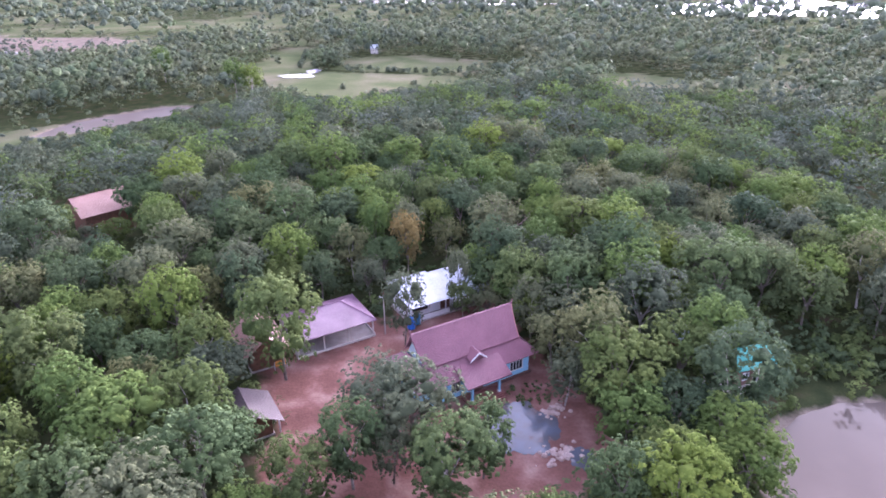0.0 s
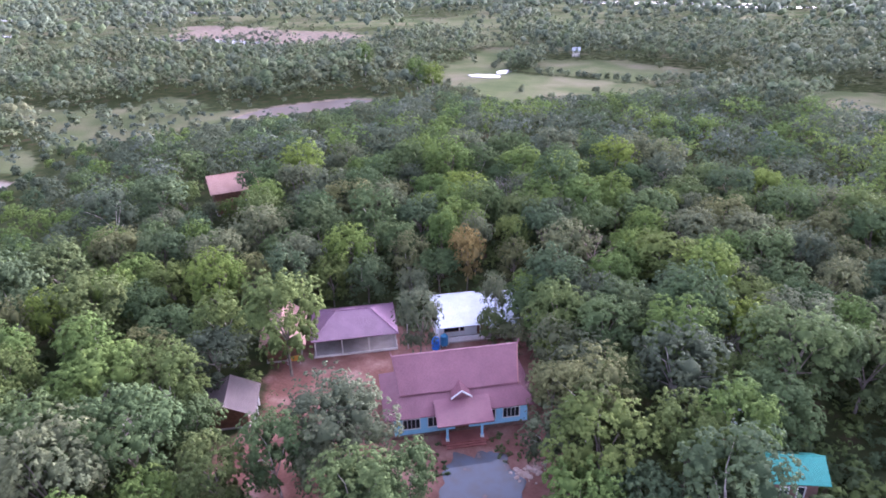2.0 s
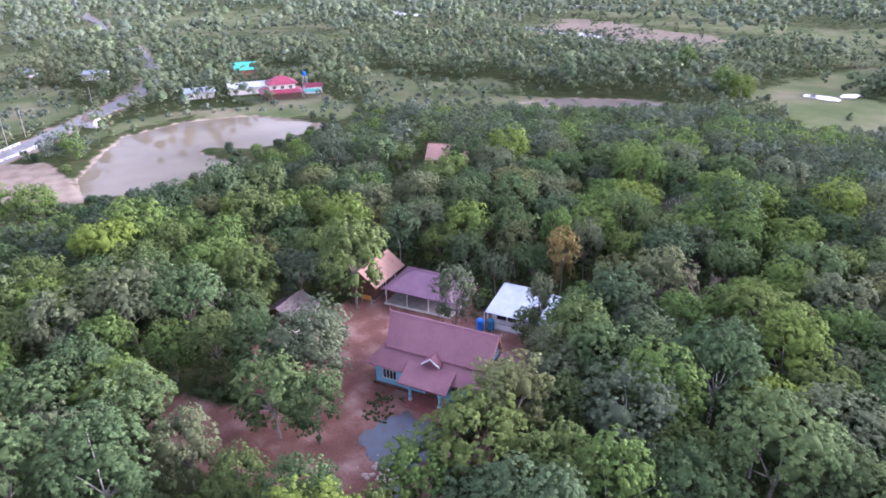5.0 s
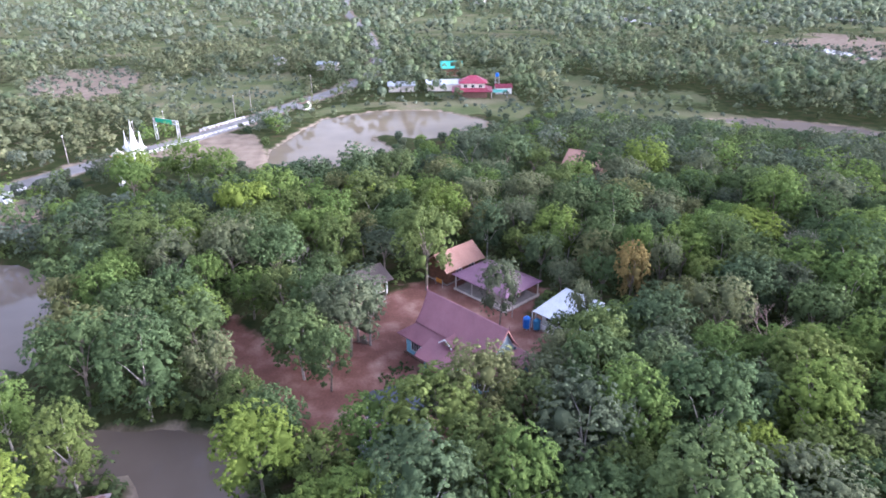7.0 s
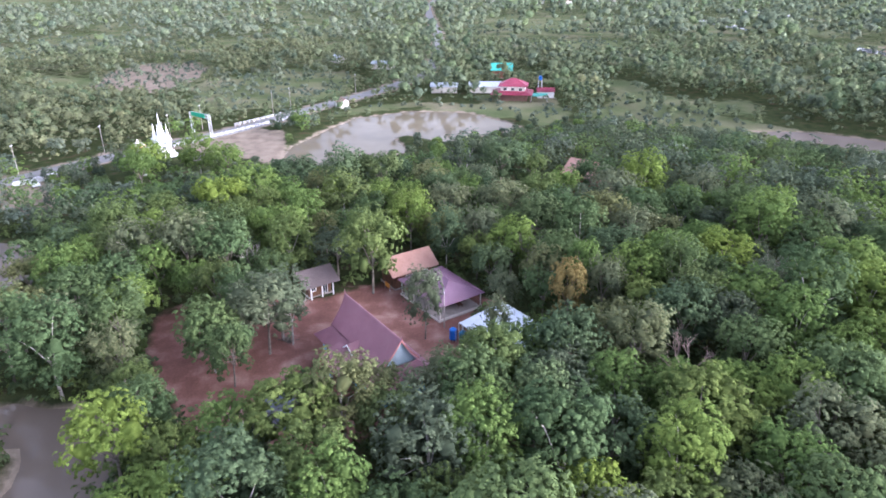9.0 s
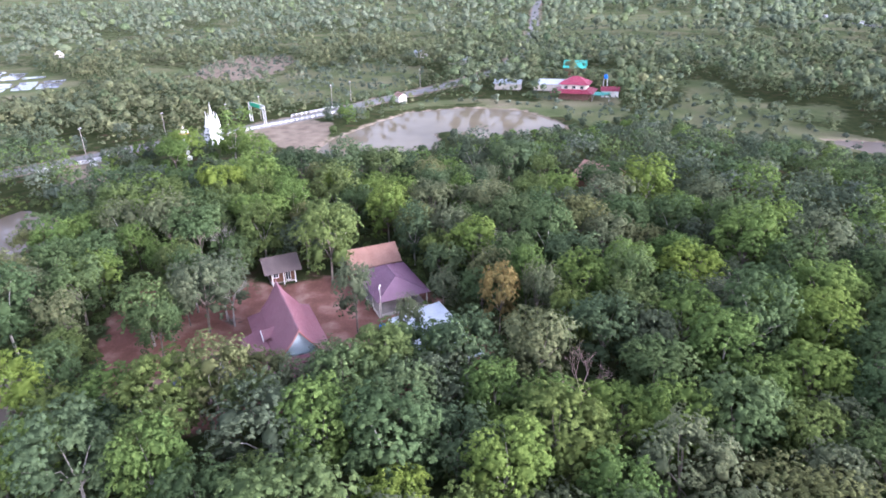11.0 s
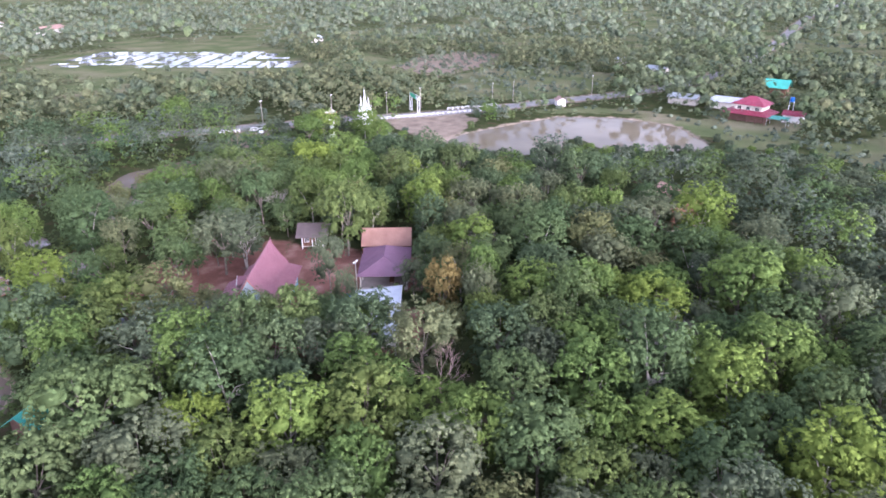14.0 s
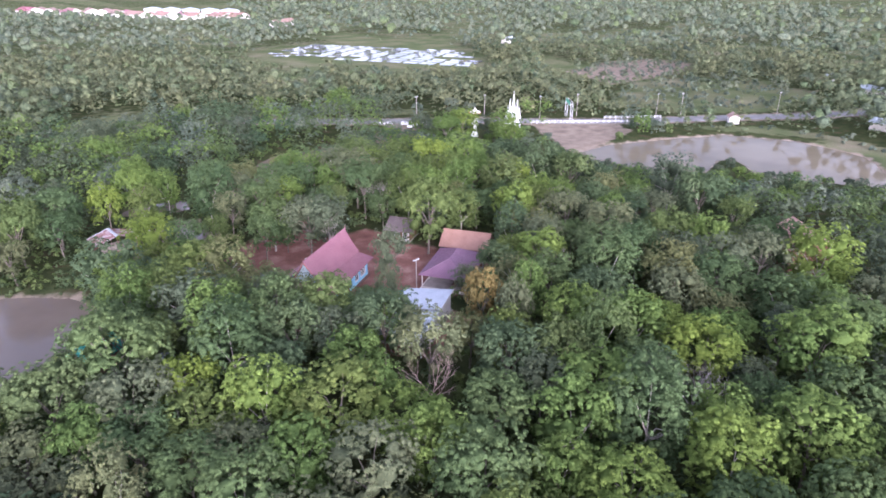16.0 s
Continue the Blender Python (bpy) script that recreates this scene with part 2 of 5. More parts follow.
# ---- mesh helpers ----
class Shape:
    """Collects vertices and faces for one mesh."""
    def __init__(self):
        self.v, self.f = [], []
    def add(self, pts, faces):
        k = len(self.v)
        self.v += [tuple(p) for p in pts]
        self.f += [tuple(i + k for i in f) for f in faces]
        return self
    def box(self, x0, x1, y0, y1, z0, z1):
        p = [(x, y, z) for z in (z0, z1) for y in (y0, y1) for x in (x0, x1)]
        return self.add(p, [(0, 2, 3, 1), (4, 5, 7, 6), (0, 1, 5, 4), (2, 6, 7, 3), (0, 4, 6, 2), (1, 3, 7, 5)])
    def slab(self, pts, th):
        """A sheet through the points, th thick downwards."""
        n = len(pts)
        p = list(pts) + [(x, y, z - th) for x, y, z in pts]
        return self.add(p, [tuple(range(n)), tuple(range(2 * n - 1, n - 1, -1))] + [(i, i + n, (i + 1) % n + n, (i + 1) % n) for i in range(n)])
    def tube(self, a, b, ra, rb=None, sides=8):
        a, b = Vector(a), Vector(b)
        rb = ra if rb is None else rb
        d = (b - a).normalized()
        s = d.orthogonal().normalized()
        t = d.cross(s)
        p = []
        for c, r in ((a, ra), (b, rb)):
            p += [c + (s * math.cos(k * 2 * math.pi / sides) + t * math.sin(k * 2 * math.pi / sides)) * r for k in range(sides)]
        return self.add(p, [tuple(range(sides - 1, -1, -1)), tuple(range(sides, 2 * sides))] +
                        [(k, (k + 1) % sides, (k + 1) % sides + sides, k + sides) for k in range(sides)])
    def lathe(self, profile, sides=16, at=(0, 0, 0)):
        p = [(at[0] + r * math.cos(k * 2 * math.pi / sides), at[1] + r * math.sin(k * 2 * math.pi / sides), at[2] + z) for r, z in profile for k in range(sides)]
        f = [(j * sides + k, j * sides + (k + 1) % sides, (j + 1) * sides + (k + 1) % sides, (j + 1) * sides + k) for j in range(len(profile) - 1) for k in range(sides)]
        f += [tuple(range(sides - 1, -1, -1)), tuple(range((len(profile) - 1) * sides, len(profile) * sides))]
        return self.add(p, f)
    def mesh(self, name, mat=None, smooth=False):
        me = bpy.data.meshes.new(name)
        me.from_pydata(self.v, [], self.f)
        if mat:
            me.materials.append(mat)
        if smooth:
            me.shade_smooth()
        me.update()
        return me

def part(name, shape, mat, parent, label=""):
    ob = new(name, shape.mesh(name, mat))
    ob.parent = parent
    if label:
        ob["label"] = label
    return ob

def thing(name, m, label, category, group="", kind=""):
    ob = new(name)
    ob.matrix_world = m
    return tagged(ob, label, category, group, kind)

def solid(name, shape, mat, label, category, group="", kind="", m=None):
    ob = new(name, shape.mesh(name, mat))
    if m is not None:
        ob.matrix_world = m
    return tagged(ob, label, category, group, kind)

# ---- plan: the compound's axes ----
AX, AY, TURNED = 1.72, 67.33, 31.0
CU, SU = math.cos(radians(TURNED)), math.sin(radians(TURNED))
def plan(u, v, z=0.0, turn=0.0):
    """The pose of a place in the compound: u along the hall's ridge, v towards its back."""
    return pose(AX + u * CU - v * SU, AY + u * SU + v * CU, z, 0, 0, TURNED + turn)
def to_world(u, v):
    return (AX + u * CU - v * SU, AY + u * SU + v * CU)

# ---- ground ----
PIER_POND = [(7, 17), (4, 23), (5.5, 31), (9, 36.5), (13, 39.5), (19, 40.5), (24, 38), (27, 34), (25, 30), (21, 28.8), (14, 28), (13, 20)]
EAST_POND = [(33, 41), (31.5, 47), (33, 55), (39, 60), (46, 62.5), (56, 63.5), (74, 60), (80, 45), (70, 36), (52, 31), (42, 33)]
WEST_POND = [(-52, -14), (-48, -2), (-38, 7), (-24, 9.5), (-13, 12), (-6, 9), (-9, 2), (-16, -6), (-34, -18)]
FAR_POND = [(-97, 47), (-101, 38), (-113, 39), (-134, 46), (-153, 56), (-162, 76), (-158, 96), (-141, 108), (-131, 112), (-123, 98), (-117, 84), (-126, 74), (-124, 70), (-108, 74), (-100, 65), (-95, 56)]
LANE_POND = [(-122, 180), (-108, 187), (-92, 206), (-86, 222), (-100, 220), (-118, 200)]
SOUTH_POOL = [(2, 13), (8, 11.5), (14, 10), (17, 4), (10, 1), (1, 5)]
EAST_LAKE = [(170, 530), (225, 500), (340, 490), (430, 520), (400, 620), (260, 640), (180, 590)]
WATERS = [PIER_POND, EAST_POND, WEST_POND, FAR_POND, LANE_POND, EAST_LAKE, SOUTH_POOL]
YARD = [to_world(u, v) for u, v in ((-24, 0), (-22, 14), (-18, 24), (-6, 24), (-1, 13), (1, 25), (13, 24), (15, 12), (12, 2), (11, -8), (10, -15), (8, -20), (2, -22.5), (-5, -23.5), (-13, -24.5), (-24, -23), (-33, -19.5), (-33, -16.5), (-24, -17), (-20, -14), (-23, -9), (-27, -5), (-26, -1))]
SIDE_LOT = [(-89, -19), (-81, -25), (-68, -16), (-63, -6), (-75, -7)]
LOT = [(-97, 38), (-103, 30), (-108, 20), (-117, 8), (-126, 15), (-137, 26), (-134, 34), (-118, 37)]
FIELD_A = [(-83, 256), (-86, 300), (-84, 352), (-72, 352), (-64, 300), (-58, 284), (0, 272), (8, 262), (-6, 250), (-38, 226), (-62, 248)]
FIELD_B = [(-52, 318), (-15, 325), (18, 308), (14, 284), (2, 276), (-48, 290)]
FIELD_C = [(-340, 420), (-181, 392), (-175, 350), (-186, 318), (-270, 326), (-300, 350)]
FIELD_D = [(-305, 296), (-240, 286), (-176, 300), (-168, 335), (-190, 356), (-300, 362)]
MEADOW_A = [(-146, 130), (-165, 146), (-182, 162), (-166, 170), (-140, 184), (-116, 200), (-96, 224), (-82, 230), (-82, 212), (-102, 184), (-120, 166), (-136, 138)]
MEADOW_B = [(-172, 30), (-196, 50), (-245, 50), (-262, 20), (-240, -14), (-190, -10), (-168, 6)]
MEADOW_C = [(-205, -24), (-262, -20), (-300, -40), (-280, -70), (-220, -62)]
BANK = [(-150, 40), (-172, 60), (-176, 82), (-168, 104), (-186, 100), (-190, 130), (-150, 132), (-132, 118), (-156, 108), (-168, 78)]
PADDY = [(-100, -205), (-150, -108), (-178, -88), (-214, -110), (-250, -170), (-268, -236), (-170, -268)]
FAR_FIELDS = [[(-420, 20), (-520, 30), (-540, -10), (-430, -20)], [(-330, 330), (-280, 330), (-270, 300), (-330, 305)], [(-90, 470), (10, 480), (20, 440), (-80, 430)],
              [(-320, -120), (-420, -110), (-430, -160), (-330, -165)], [(-420, 210), (-520, 240), (-530, 200), (-430, 180)], [(-250, 480), (-130, 500), (-140, 450), (-240, 440)]]
TOWN = [(-80, -770), (-215, -490), (-265, -500), (-320, -690), (-180, -840)]
strips = random.Random(17)
for k in range(46):
    ang, dist = radians(strips.uniform(50, 268)), 330 + 560 * (k / 46) ** 0.8
    cx, cy = 10 + dist * math.cos(ang), 70 + dist * math.sin(ang)
    la, lb = strips.uniform(25, 75), strips.uniform(10, 26)
    FAR_FIELDS.append([(cx - math.sin(ang + 0.2) * la * math.cos(a) * w + math.cos(ang) * lb * math.sin(a) * w, cy + math.cos(ang + 0.2) * la * math.cos(a) * w + math.sin(ang) * lb * math.sin(a) * w)
                       for a, w in ((q * math.pi / 5, strips.uniform(0.7, 1.25)) for q in range(10))])
FIELDS = [FIELD_A, FIELD_B, FIELD_C, MEADOW_A, MEADOW_B, MEADOW_C, BANK, PADDY, LOT, SIDE_LOT, FIELD_D, TOWN] + FAR_FIELDS
ROAD = [(-46, -62), (-85, -28), (-108, -9), (-134, 16), (-154, 31), (-177, 46), (-203, 64), (-240, 82), (-290, 92), (-355, 97), (-430, 101), (-517, 102), (-640, 104), (-755, 111), (-1100, 150)]

def inside(poly, x, y):
    """Metres inside (plus) or outside (minus) a polygon, for arrays."""
    x, y = np.asarray(x, float), np.asarray(y, float)
    d, odd = np.full(x.shape, 1e9), np.zeros(x.shape, bool)
    for (ax, ay), (bx, by) in zip(poly, poly[1:] + poly[:1]):
        t = np.clip(((x - ax) * (bx - ax) + (y - ay) * (by - ay)) / ((bx - ax) ** 2 + (by - ay) ** 2), 0, 1)
        d = np.minimum(d, np.hypot(x - ax - t * (bx - ax), y - ay - t * (by - ay)))
        with np.errstate(divide="ignore", invalid="ignore"):
            odd ^= ((ay > y) != (by > y)) & (x < (bx - ax) * (y - ay) / (by - ay) + ax)
    return np.where(odd, d, -d)

def along(line, x, y):
    """Metres from a line, for arrays."""
    d = np.full(np.asarray(x).shape, 1e9)
    for (ax, ay), (bx, by) in zip(line, line[1:]):
        t = np.clip(((x - ax) * (bx - ax) + (y - ay) * (by - ay)) / ((bx - ax) ** 2 + (by - ay) ** 2), 0, 1)
        d = np.minimum(d, np.hypot(x - ax - t * (bx - ax), y - ay - t * (by - ay)))
    return d

def wobble(x, y):
    return 0.6 * np.sin(x * 0.31 + 1.3 * np.sin(y * 0.17)) + 0.6 * np.sin(y * 0.37 + 1.1 * np.sin(x * 0.23)) + 0.5 * np.sin(x * 0.83 + y * 0.71)

def ground_mat():
    m, n, l, b = material("ground_soil_and_grass", 1.0, 0.0, 0.0)
    nt = m.node_tree
    def attr(name):
        a = n.new("ShaderNodeAttribute")
        a.attribute_name = name
        return a.outputs["Fac"]
    big, mid, small = noise_tex(nt, 0.05, 5), noise_tex(nt, 0.28, 5), noise_tex(nt, 3.0, 4)
    floor = ramp(nt, [(0.3, (0.03, 0.04, 0.018)), (0.55, (0.05, 0.06, 0.025)), (0.75, (0.085, 0.06, 0.042))])
    l.new(mid.outputs["Fac"], floor.inputs["Fac"])
    grass = ramp(nt, [(0.25, (0.062, 0.082, 0.036)), (0.45, (0.1, 0.118, 0.055)), (0.6, (0.14, 0.14, 0.08)), (0.75, (0.185, 0.165, 0.11))])
    l.new(big.outputs["Fac"], grass.inputs["Fac"])
    dirt = ramp(nt, [(0.25, (0.132, 0.066, 0.052)), (0.48, (0.19, 0.096, 0.076)), (0.6, (0.255, 0.145, 0.117)), (0.74, (0.34, 0.23, 0.192))])
    l.new(mid.outputs["Fac"], dirt.inputs["Fac"])
    sand = ramp(nt, [(0.3, (0.165, 0.132, 0.1)), (0.7, (0.26, 0.212, 0.165))])
    l.new(mid.outputs["Fac"], sand.inputs["Fac"])
    def edge(fac):
        s = n.new("ShaderNodeMath")
        s.operation = "MULTIPLY_ADD"
        l.new(mid.outputs["Fac"], s.inputs[0])
        s.inputs[1].default_value = 1.1
        l.new(fac, s.inputs[2])
        half = n.new("ShaderNodeMapRange")
        half.inputs["From Min"].default_value, half.inputs["From Max"].default_value = 0.9, 1.2
        l.new(s.outputs[0], half.inputs["Value"])
        return half.outputs["Result"]
    col = mixed(nt, floor.outputs["Color"], grass.outputs["Color"], edge(attr("grass")))
    col = mixed(nt, col, sand.outputs["Color"], edge(attr("sand")))
    col = mixed(nt, col, dirt.outputs["Color"], edge(attr("dirt")))
    g = ramp(nt, [(0.25, (0.72, 0.72, 0.72)), (0.75, (1.05, 1.05, 1.05))])
    l.new(small.outputs["Fac"], g.inputs["Fac"])
    l.new(mixed(nt, col, g.outputs["Color"], 0.8, "MULTIPLY"), b.inputs["Base Color"])
    bp = n.new("ShaderNodeBump")
    bp.inputs["Strength"].default_value, bp.inputs["Distance"].default_value = 0.5, 0.15
    l.new(small.outputs["Fac"], bp.inputs["Height"])
    l.new(bp.outputs["Normal"], b.inputs["Normal"])
    return m

def spaced(lo, hi, step, far):
    a = list(np.arange(lo, hi + step, step))
    left, s = [], step
    x = lo
    while x > -far:
        s *= 1.22
        x -= s
        left.append(x)
    right, s, x = [], step, a[-1]
    while x < far:
        s *= 1.22
        x += s
        right.append(x)
    return np.array(left[::-1] + a + right)

def clearing(x, y):
    """Above about 0.35: open strips and glades in the far woods, for arrays."""
    a = np.sin(x * 0.031 + 2.1 * np.sin(y * 0.017 + 0.4) + 0.8) * np.sin(y * 0.043 + 1.7 * np.sin(x * 0.011) + 2.2)
    b = np.sin(x * 0.071 + y * 0.052 + 1.9 * np.sin(y * 0.03)) * np.sin(y * 0.083 - x * 0.037 + 1.1)
    return 0.8 * a + 0.45 * b

def make_ground():
    xs, ys = spaced(-215, 95, 2.0, 4600), spaced(-45, 345, 2.2, 4600)
    x, y = (a.ravel() for a in np.meshgrid(xs, ys))
    w = wobble(x, y)
    z = 0.05 * wobble(x * 0.7, y * 0.7)
    flat = np.clip(inside(YARD, x, y) * 0.3 + 1, 0, 1)
    z *= 1 - 0.7 * flat
    for poly in WATERS:
        z -= 1.3 * np.clip((inside(poly, x, y) + 0.5 * w + 0.6) / 3.0, 0, 1)
    n, m = len(xs), len(ys)
    i = (np.arange(m - 1)[:, None] * n + np.arange(n - 1)[None]).ravel()
    faces = np.stack([i, i + 1, i + n + 1, i + n], 1)
    me = bpy.data.meshes.new("ground")
    me.from_pydata(np.stack([x, y, z], 1).tolist(), [], faces.tolist())
    grass = np.max([inside(p, x, y) - (2.5 if p is MEADOW_A else 0) for p in FIELDS], 0) / 6 + 0.5 + 0.15 * w
    beyond = np.clip((np.hypot(x + 40, y - 90) - 140) / 120, 0, 1) * 0.5
    beyond += np.where(np.hypot(x - 2, y - 82) > 150, np.clip((clearing(x, y) - 0.32) * 2.0, 0, 0.7), 0)
    dirt = inside(YARD, x, y) / 4 + 0.55 + 0.1 * w
    sand = np.max([inside(p, x, y) for p in WATERS[:2] + WATERS[3:5]] + [inside(LOT, x, y) + 0.5, inside(SIDE_LOT, x, y) + 0.5, 2.5 - along(ROAD, x, y) / 2, inside(FIELD_C, x, y), inside(MEADOW_C, x, y)], 0) / 3 + 0.55 + 0.1 * w
    for name, val in (("grass", np.clip(np.maximum(grass, 0) + beyond, 0, 1)), ("dirt", np.clip(dirt, 0, 1)), ("sand", np.clip(sand, 0, 1))):
        a = me.attributes.new(name, "FLOAT", "POINT")
        a.data.foreach_set("value", val.astype(np.float32))
    me.materials.append(ground_mat())
    me.shade_smooth()
    tagged(new("ground", me), "red earth, grass and dark forest floor", "ground", kind="structure")
make_ground()

def pond(name, poly, z, mat, label, grow=4.0):
    cx, cy = np.mean(poly, 0)
    pts = []
    for px, py in poly:
        d = math.hypot(px - cx, py - cy)
        pts.append((px + (px - cx) / d * grow, py + (py - cy) / d * grow, z))
    s = Shape()
    s.add(pts, [tuple(range(len(pts)))])
    bm = bmesh.new()
    bm.from_mesh(s.mesh(name + "_outline"))
    bmesh.ops.triangulate(bm, faces=bm.faces)
    me = bpy.data.meshes.new(name)
    bm.to_mesh(me)
    bm.free()
    if me.polygons[0].normal.z < 0:
        me.flip_normals()
    me.materials.append(mat)
    tagged(new(name, me), label, "pond", kind="structure")
pond("water_pond_pier", PIER_POND, -0.5, MUDDY, "still muddy brown pond beside the rusty shed", 1.5)
pond("water_pond_east", EAST_POND, -0.5, MUDDY, "muddy brown pond below the trees", 2.5)
pond("water_pond_west", WEST_POND, -0.5, MUDDY, "muddy pond behind the trees", 2.5)
pond("water_pond_far", [p for p in FAR_POND if p not in ((-117, 84), (-126, 74), (-124, 70))], -0.5, FAR_MUD, "wide muddy pond that mirrors the sky", 3.0)
pond("water_pond_lane", LANE_POND, -0.5, LANE_MUD, "narrow muddy pool by the meadow", 3.0)
pond("water_pond_south", SOUTH_POOL, -0.5, MUDDY, "small muddy pool between the trees", 1.5)
pond("water_lake", EAST_LAKE, -0.4, PUDDLE, "distant flooded plain that mirrors the sky", 8.0)

def wet_mud():
    m, n, l, b = material("wet_mud_and_water", 0.2, 0.0, 0.25)
    nt = m.node_tree
    a, c = noise_tex(nt, 0.55, 6), noise_tex(nt, 3.0, 4)
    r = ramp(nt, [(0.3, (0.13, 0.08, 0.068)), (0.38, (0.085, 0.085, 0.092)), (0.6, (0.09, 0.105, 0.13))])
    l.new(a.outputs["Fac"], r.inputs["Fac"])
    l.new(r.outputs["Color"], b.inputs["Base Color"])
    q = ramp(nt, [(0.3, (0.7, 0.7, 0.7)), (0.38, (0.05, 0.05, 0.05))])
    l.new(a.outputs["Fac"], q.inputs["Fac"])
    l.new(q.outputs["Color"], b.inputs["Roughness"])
    bp = n.new("ShaderNodeBump")
    bp.inputs["Strength"].default_value, bp.inputs["Distance"].default_value = 0.05, 0.03
    l.new(c.outputs["Fac"], bp.inputs["Height"])
    l.new(bp.outputs["Normal"], b.inputs["Normal"])
    return m
WET = wet_mud()
def puddle(name, u, v, ru, rv, seed, label):
    rnd = random.Random(seed)
    ph = [rnd.uniform(0, 6.3) for _ in range(5)]
    pts = []
    for k in range(96):
        a = k * math.pi / 48
        r = 1 + 0.13 * math.sin(2 * a + ph[0]) + 0.09 * math.sin(5 * a + ph[1]) + 0.07 * math.sin(9 * a + ph[2]) + 0.03 * math.sin(17 * a + ph[3]) + 0.02 * math.sin(29 * a + ph[4])
        x, y = to_world(u + ru * r * math.cos(a), v + rv * r * math.sin(a))
        pts.append((x, y, 0.08))
    solid(name, Shape().add([(*to_world(u, v), 0.08)] + pts, [(0, k + 1, (k + 1) % 96 + 1) for k in range(96)]), WET, label, "puddle", kind="structure")
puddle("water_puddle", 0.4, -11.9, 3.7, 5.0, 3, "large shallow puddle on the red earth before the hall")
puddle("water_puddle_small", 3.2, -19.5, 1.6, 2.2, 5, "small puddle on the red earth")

def ribbon(line, width, z0, z1, step=6.0):
    """A strip of road along a line, with a top and two sides."""
    pts = [Vector((x, y, 0)) for x, y in line]
    fine = []
    for i in range(len(pts) - 1):
        a, b = pts[max(i - 1, 0)], pts[min(i + 2, len(pts) - 1)]
        n = max(2, int((pts[i + 1] - pts[i]).length / step))
        for k in range(n):
            t = k / n
            p, q = pts[i], pts[i + 1]
            fine.append(0.5 * (2 * p + (q - a) * t + (2 * a - 5 * p + 4 * q - b) * t * t + (3 * p - a - 3 * q + b) * t ** 3))
    fine.append(pts[-1])
    s = Shape()
    for i, p in enumerate(fine):
        d = (fine[min(i + 1, len(fine) - 1)] - fine[max(i - 1, 0)]).normalized()
        nrm = Vector((-d.y, d.x, 0))
        for off, z in ((-width / 2 - 0.4, z0), (-width / 2, z1), (width / 2, z1), (width / 2 + 0.4, z0)):
            s.v.append((p.x + nrm.x * off, p.y + nrm.y * off, z))
    for i in range(len(fine) - 1):
        for k in range(3):
            s.f.append((4 * i + k + 1, 4 * i + k, 4 * i + k + 4, 4 * i + k + 5))
    return s, fine
road_shape, road_line = ribbon(ROAD, 6.5, -0.2, 0.22)
solid("road", road_shape, ASPHALT, "grey asphalt country road", "road", kind="structure")

# ---- buildings of the compound ----
def wall_with_openings(s, a0, a1, fixed, thick, z0, z1, openings, axis="x"):
    """A wall from a0 to a1 as one closed body, with the openings (a, b, zlow, zhigh) going right through."""
    cut = lambda lo, hi, vals: sorted({lo, hi, *[min(max(v, lo), hi) for v in vals]})
    xs, zs = cut(a0, a1, [v for o in openings for v in o[:2]]), cut(z0, z1, [v for o in openings for v in o[2:]])
    def full(i, k):
        if not (0 <= i < len(xs) - 1 and 0 <= k < len(zs) - 1):
            return False
        x, z = (xs[i] + xs[i + 1]) / 2, (zs[k] + zs[k + 1]) / 2
        return not any(a < x < b and c < z < d for a, b, c, d in openings)
    ids = {}
    pts, faces = [], []
    def vid(i, k, side):
        if (i, k, side) not in ids:
            ids[i, k, side] = len(pts)
            d = fixed + (side - 0.5) * thick
            pts.append((xs[i], d, zs[k]) if axis == "x" else (d, xs[i], zs[k]))
        return ids[i, k, side]
    for i in range(len(xs) - 1):
        for k in range(len(zs) - 1):
            if not full(i, k):
                continue
            q = [(i, k), (i + 1, k), (i + 1, k + 1), (i, k + 1)]
            faces.append(tuple(vid(*c, 0) for c in q))
            faces.append(tuple(vid(*c, 1) for c in q[::-1]))
            for n, (di, dk) in enumerate(((0, -1), (1, 0), (0, 1), (-1, 0))):
                if not full(i + di, k + dk):
                    p, r = q[n], q[(n + 1) % 4]
                    faces.append((vid(*p, 0), vid(*p, 1), vid(*r, 1), vid(*r, 0)))
    return s.add(pts, faces)

def window(parent, a0, a1, fixed, z0, z1, panes, axis="x", transom=0.0, frame_mat=None):
    """A window in an opening: frame, mullions and one sheet of glass for each light."""
    frame_mat = frame_mat or WHITE_PAINT
    def bx(s, a, b, d0, d1, lo, hi):
        return s.box(a, b, fixed + d0, fixed + d1, lo, hi) if axis == "x" else s.box(fixed + d0, fixed + d1, a, b, lo, hi)
    f = Shape()
    t = 0.07
    bx(f, a0, a1, -0.12, 0.12, z0, z0 + t), bx(f, a0, a1, -0.12, 0.12, z1 - t, z1)
    bx(f, a0, a0 + t, -0.119, 0.119, z0 + t, z1 - t), bx(f, a1 - t, a1, -0.119, 0.119, z0 + t, z1 - t)
    win = part("window", f, frame_mat, parent, "white framed window with dark panes")
    top = z1 - t - transom
    if transom:
        part("transom", bx(Shape(), a0 + t, a1 - t, -0.05, 0.05, top - 0.06, top), frame_mat, win)
    w = (a1 - a0 - 2 * t) / panes
    for k in range(panes):
        x = a0 + t + k * w
        if k:
            part("mullion", bx(Shape(), x - 0.03, x + 0.03, -0.06, 0.06, z0 + t, z1 - t), frame_mat, win)
        part("pane", bx(Shape(), x + 0.03, x + w - 0.03, -0.012, 0.012, z0 + t, z1 - t), GLASS, win)
    return win

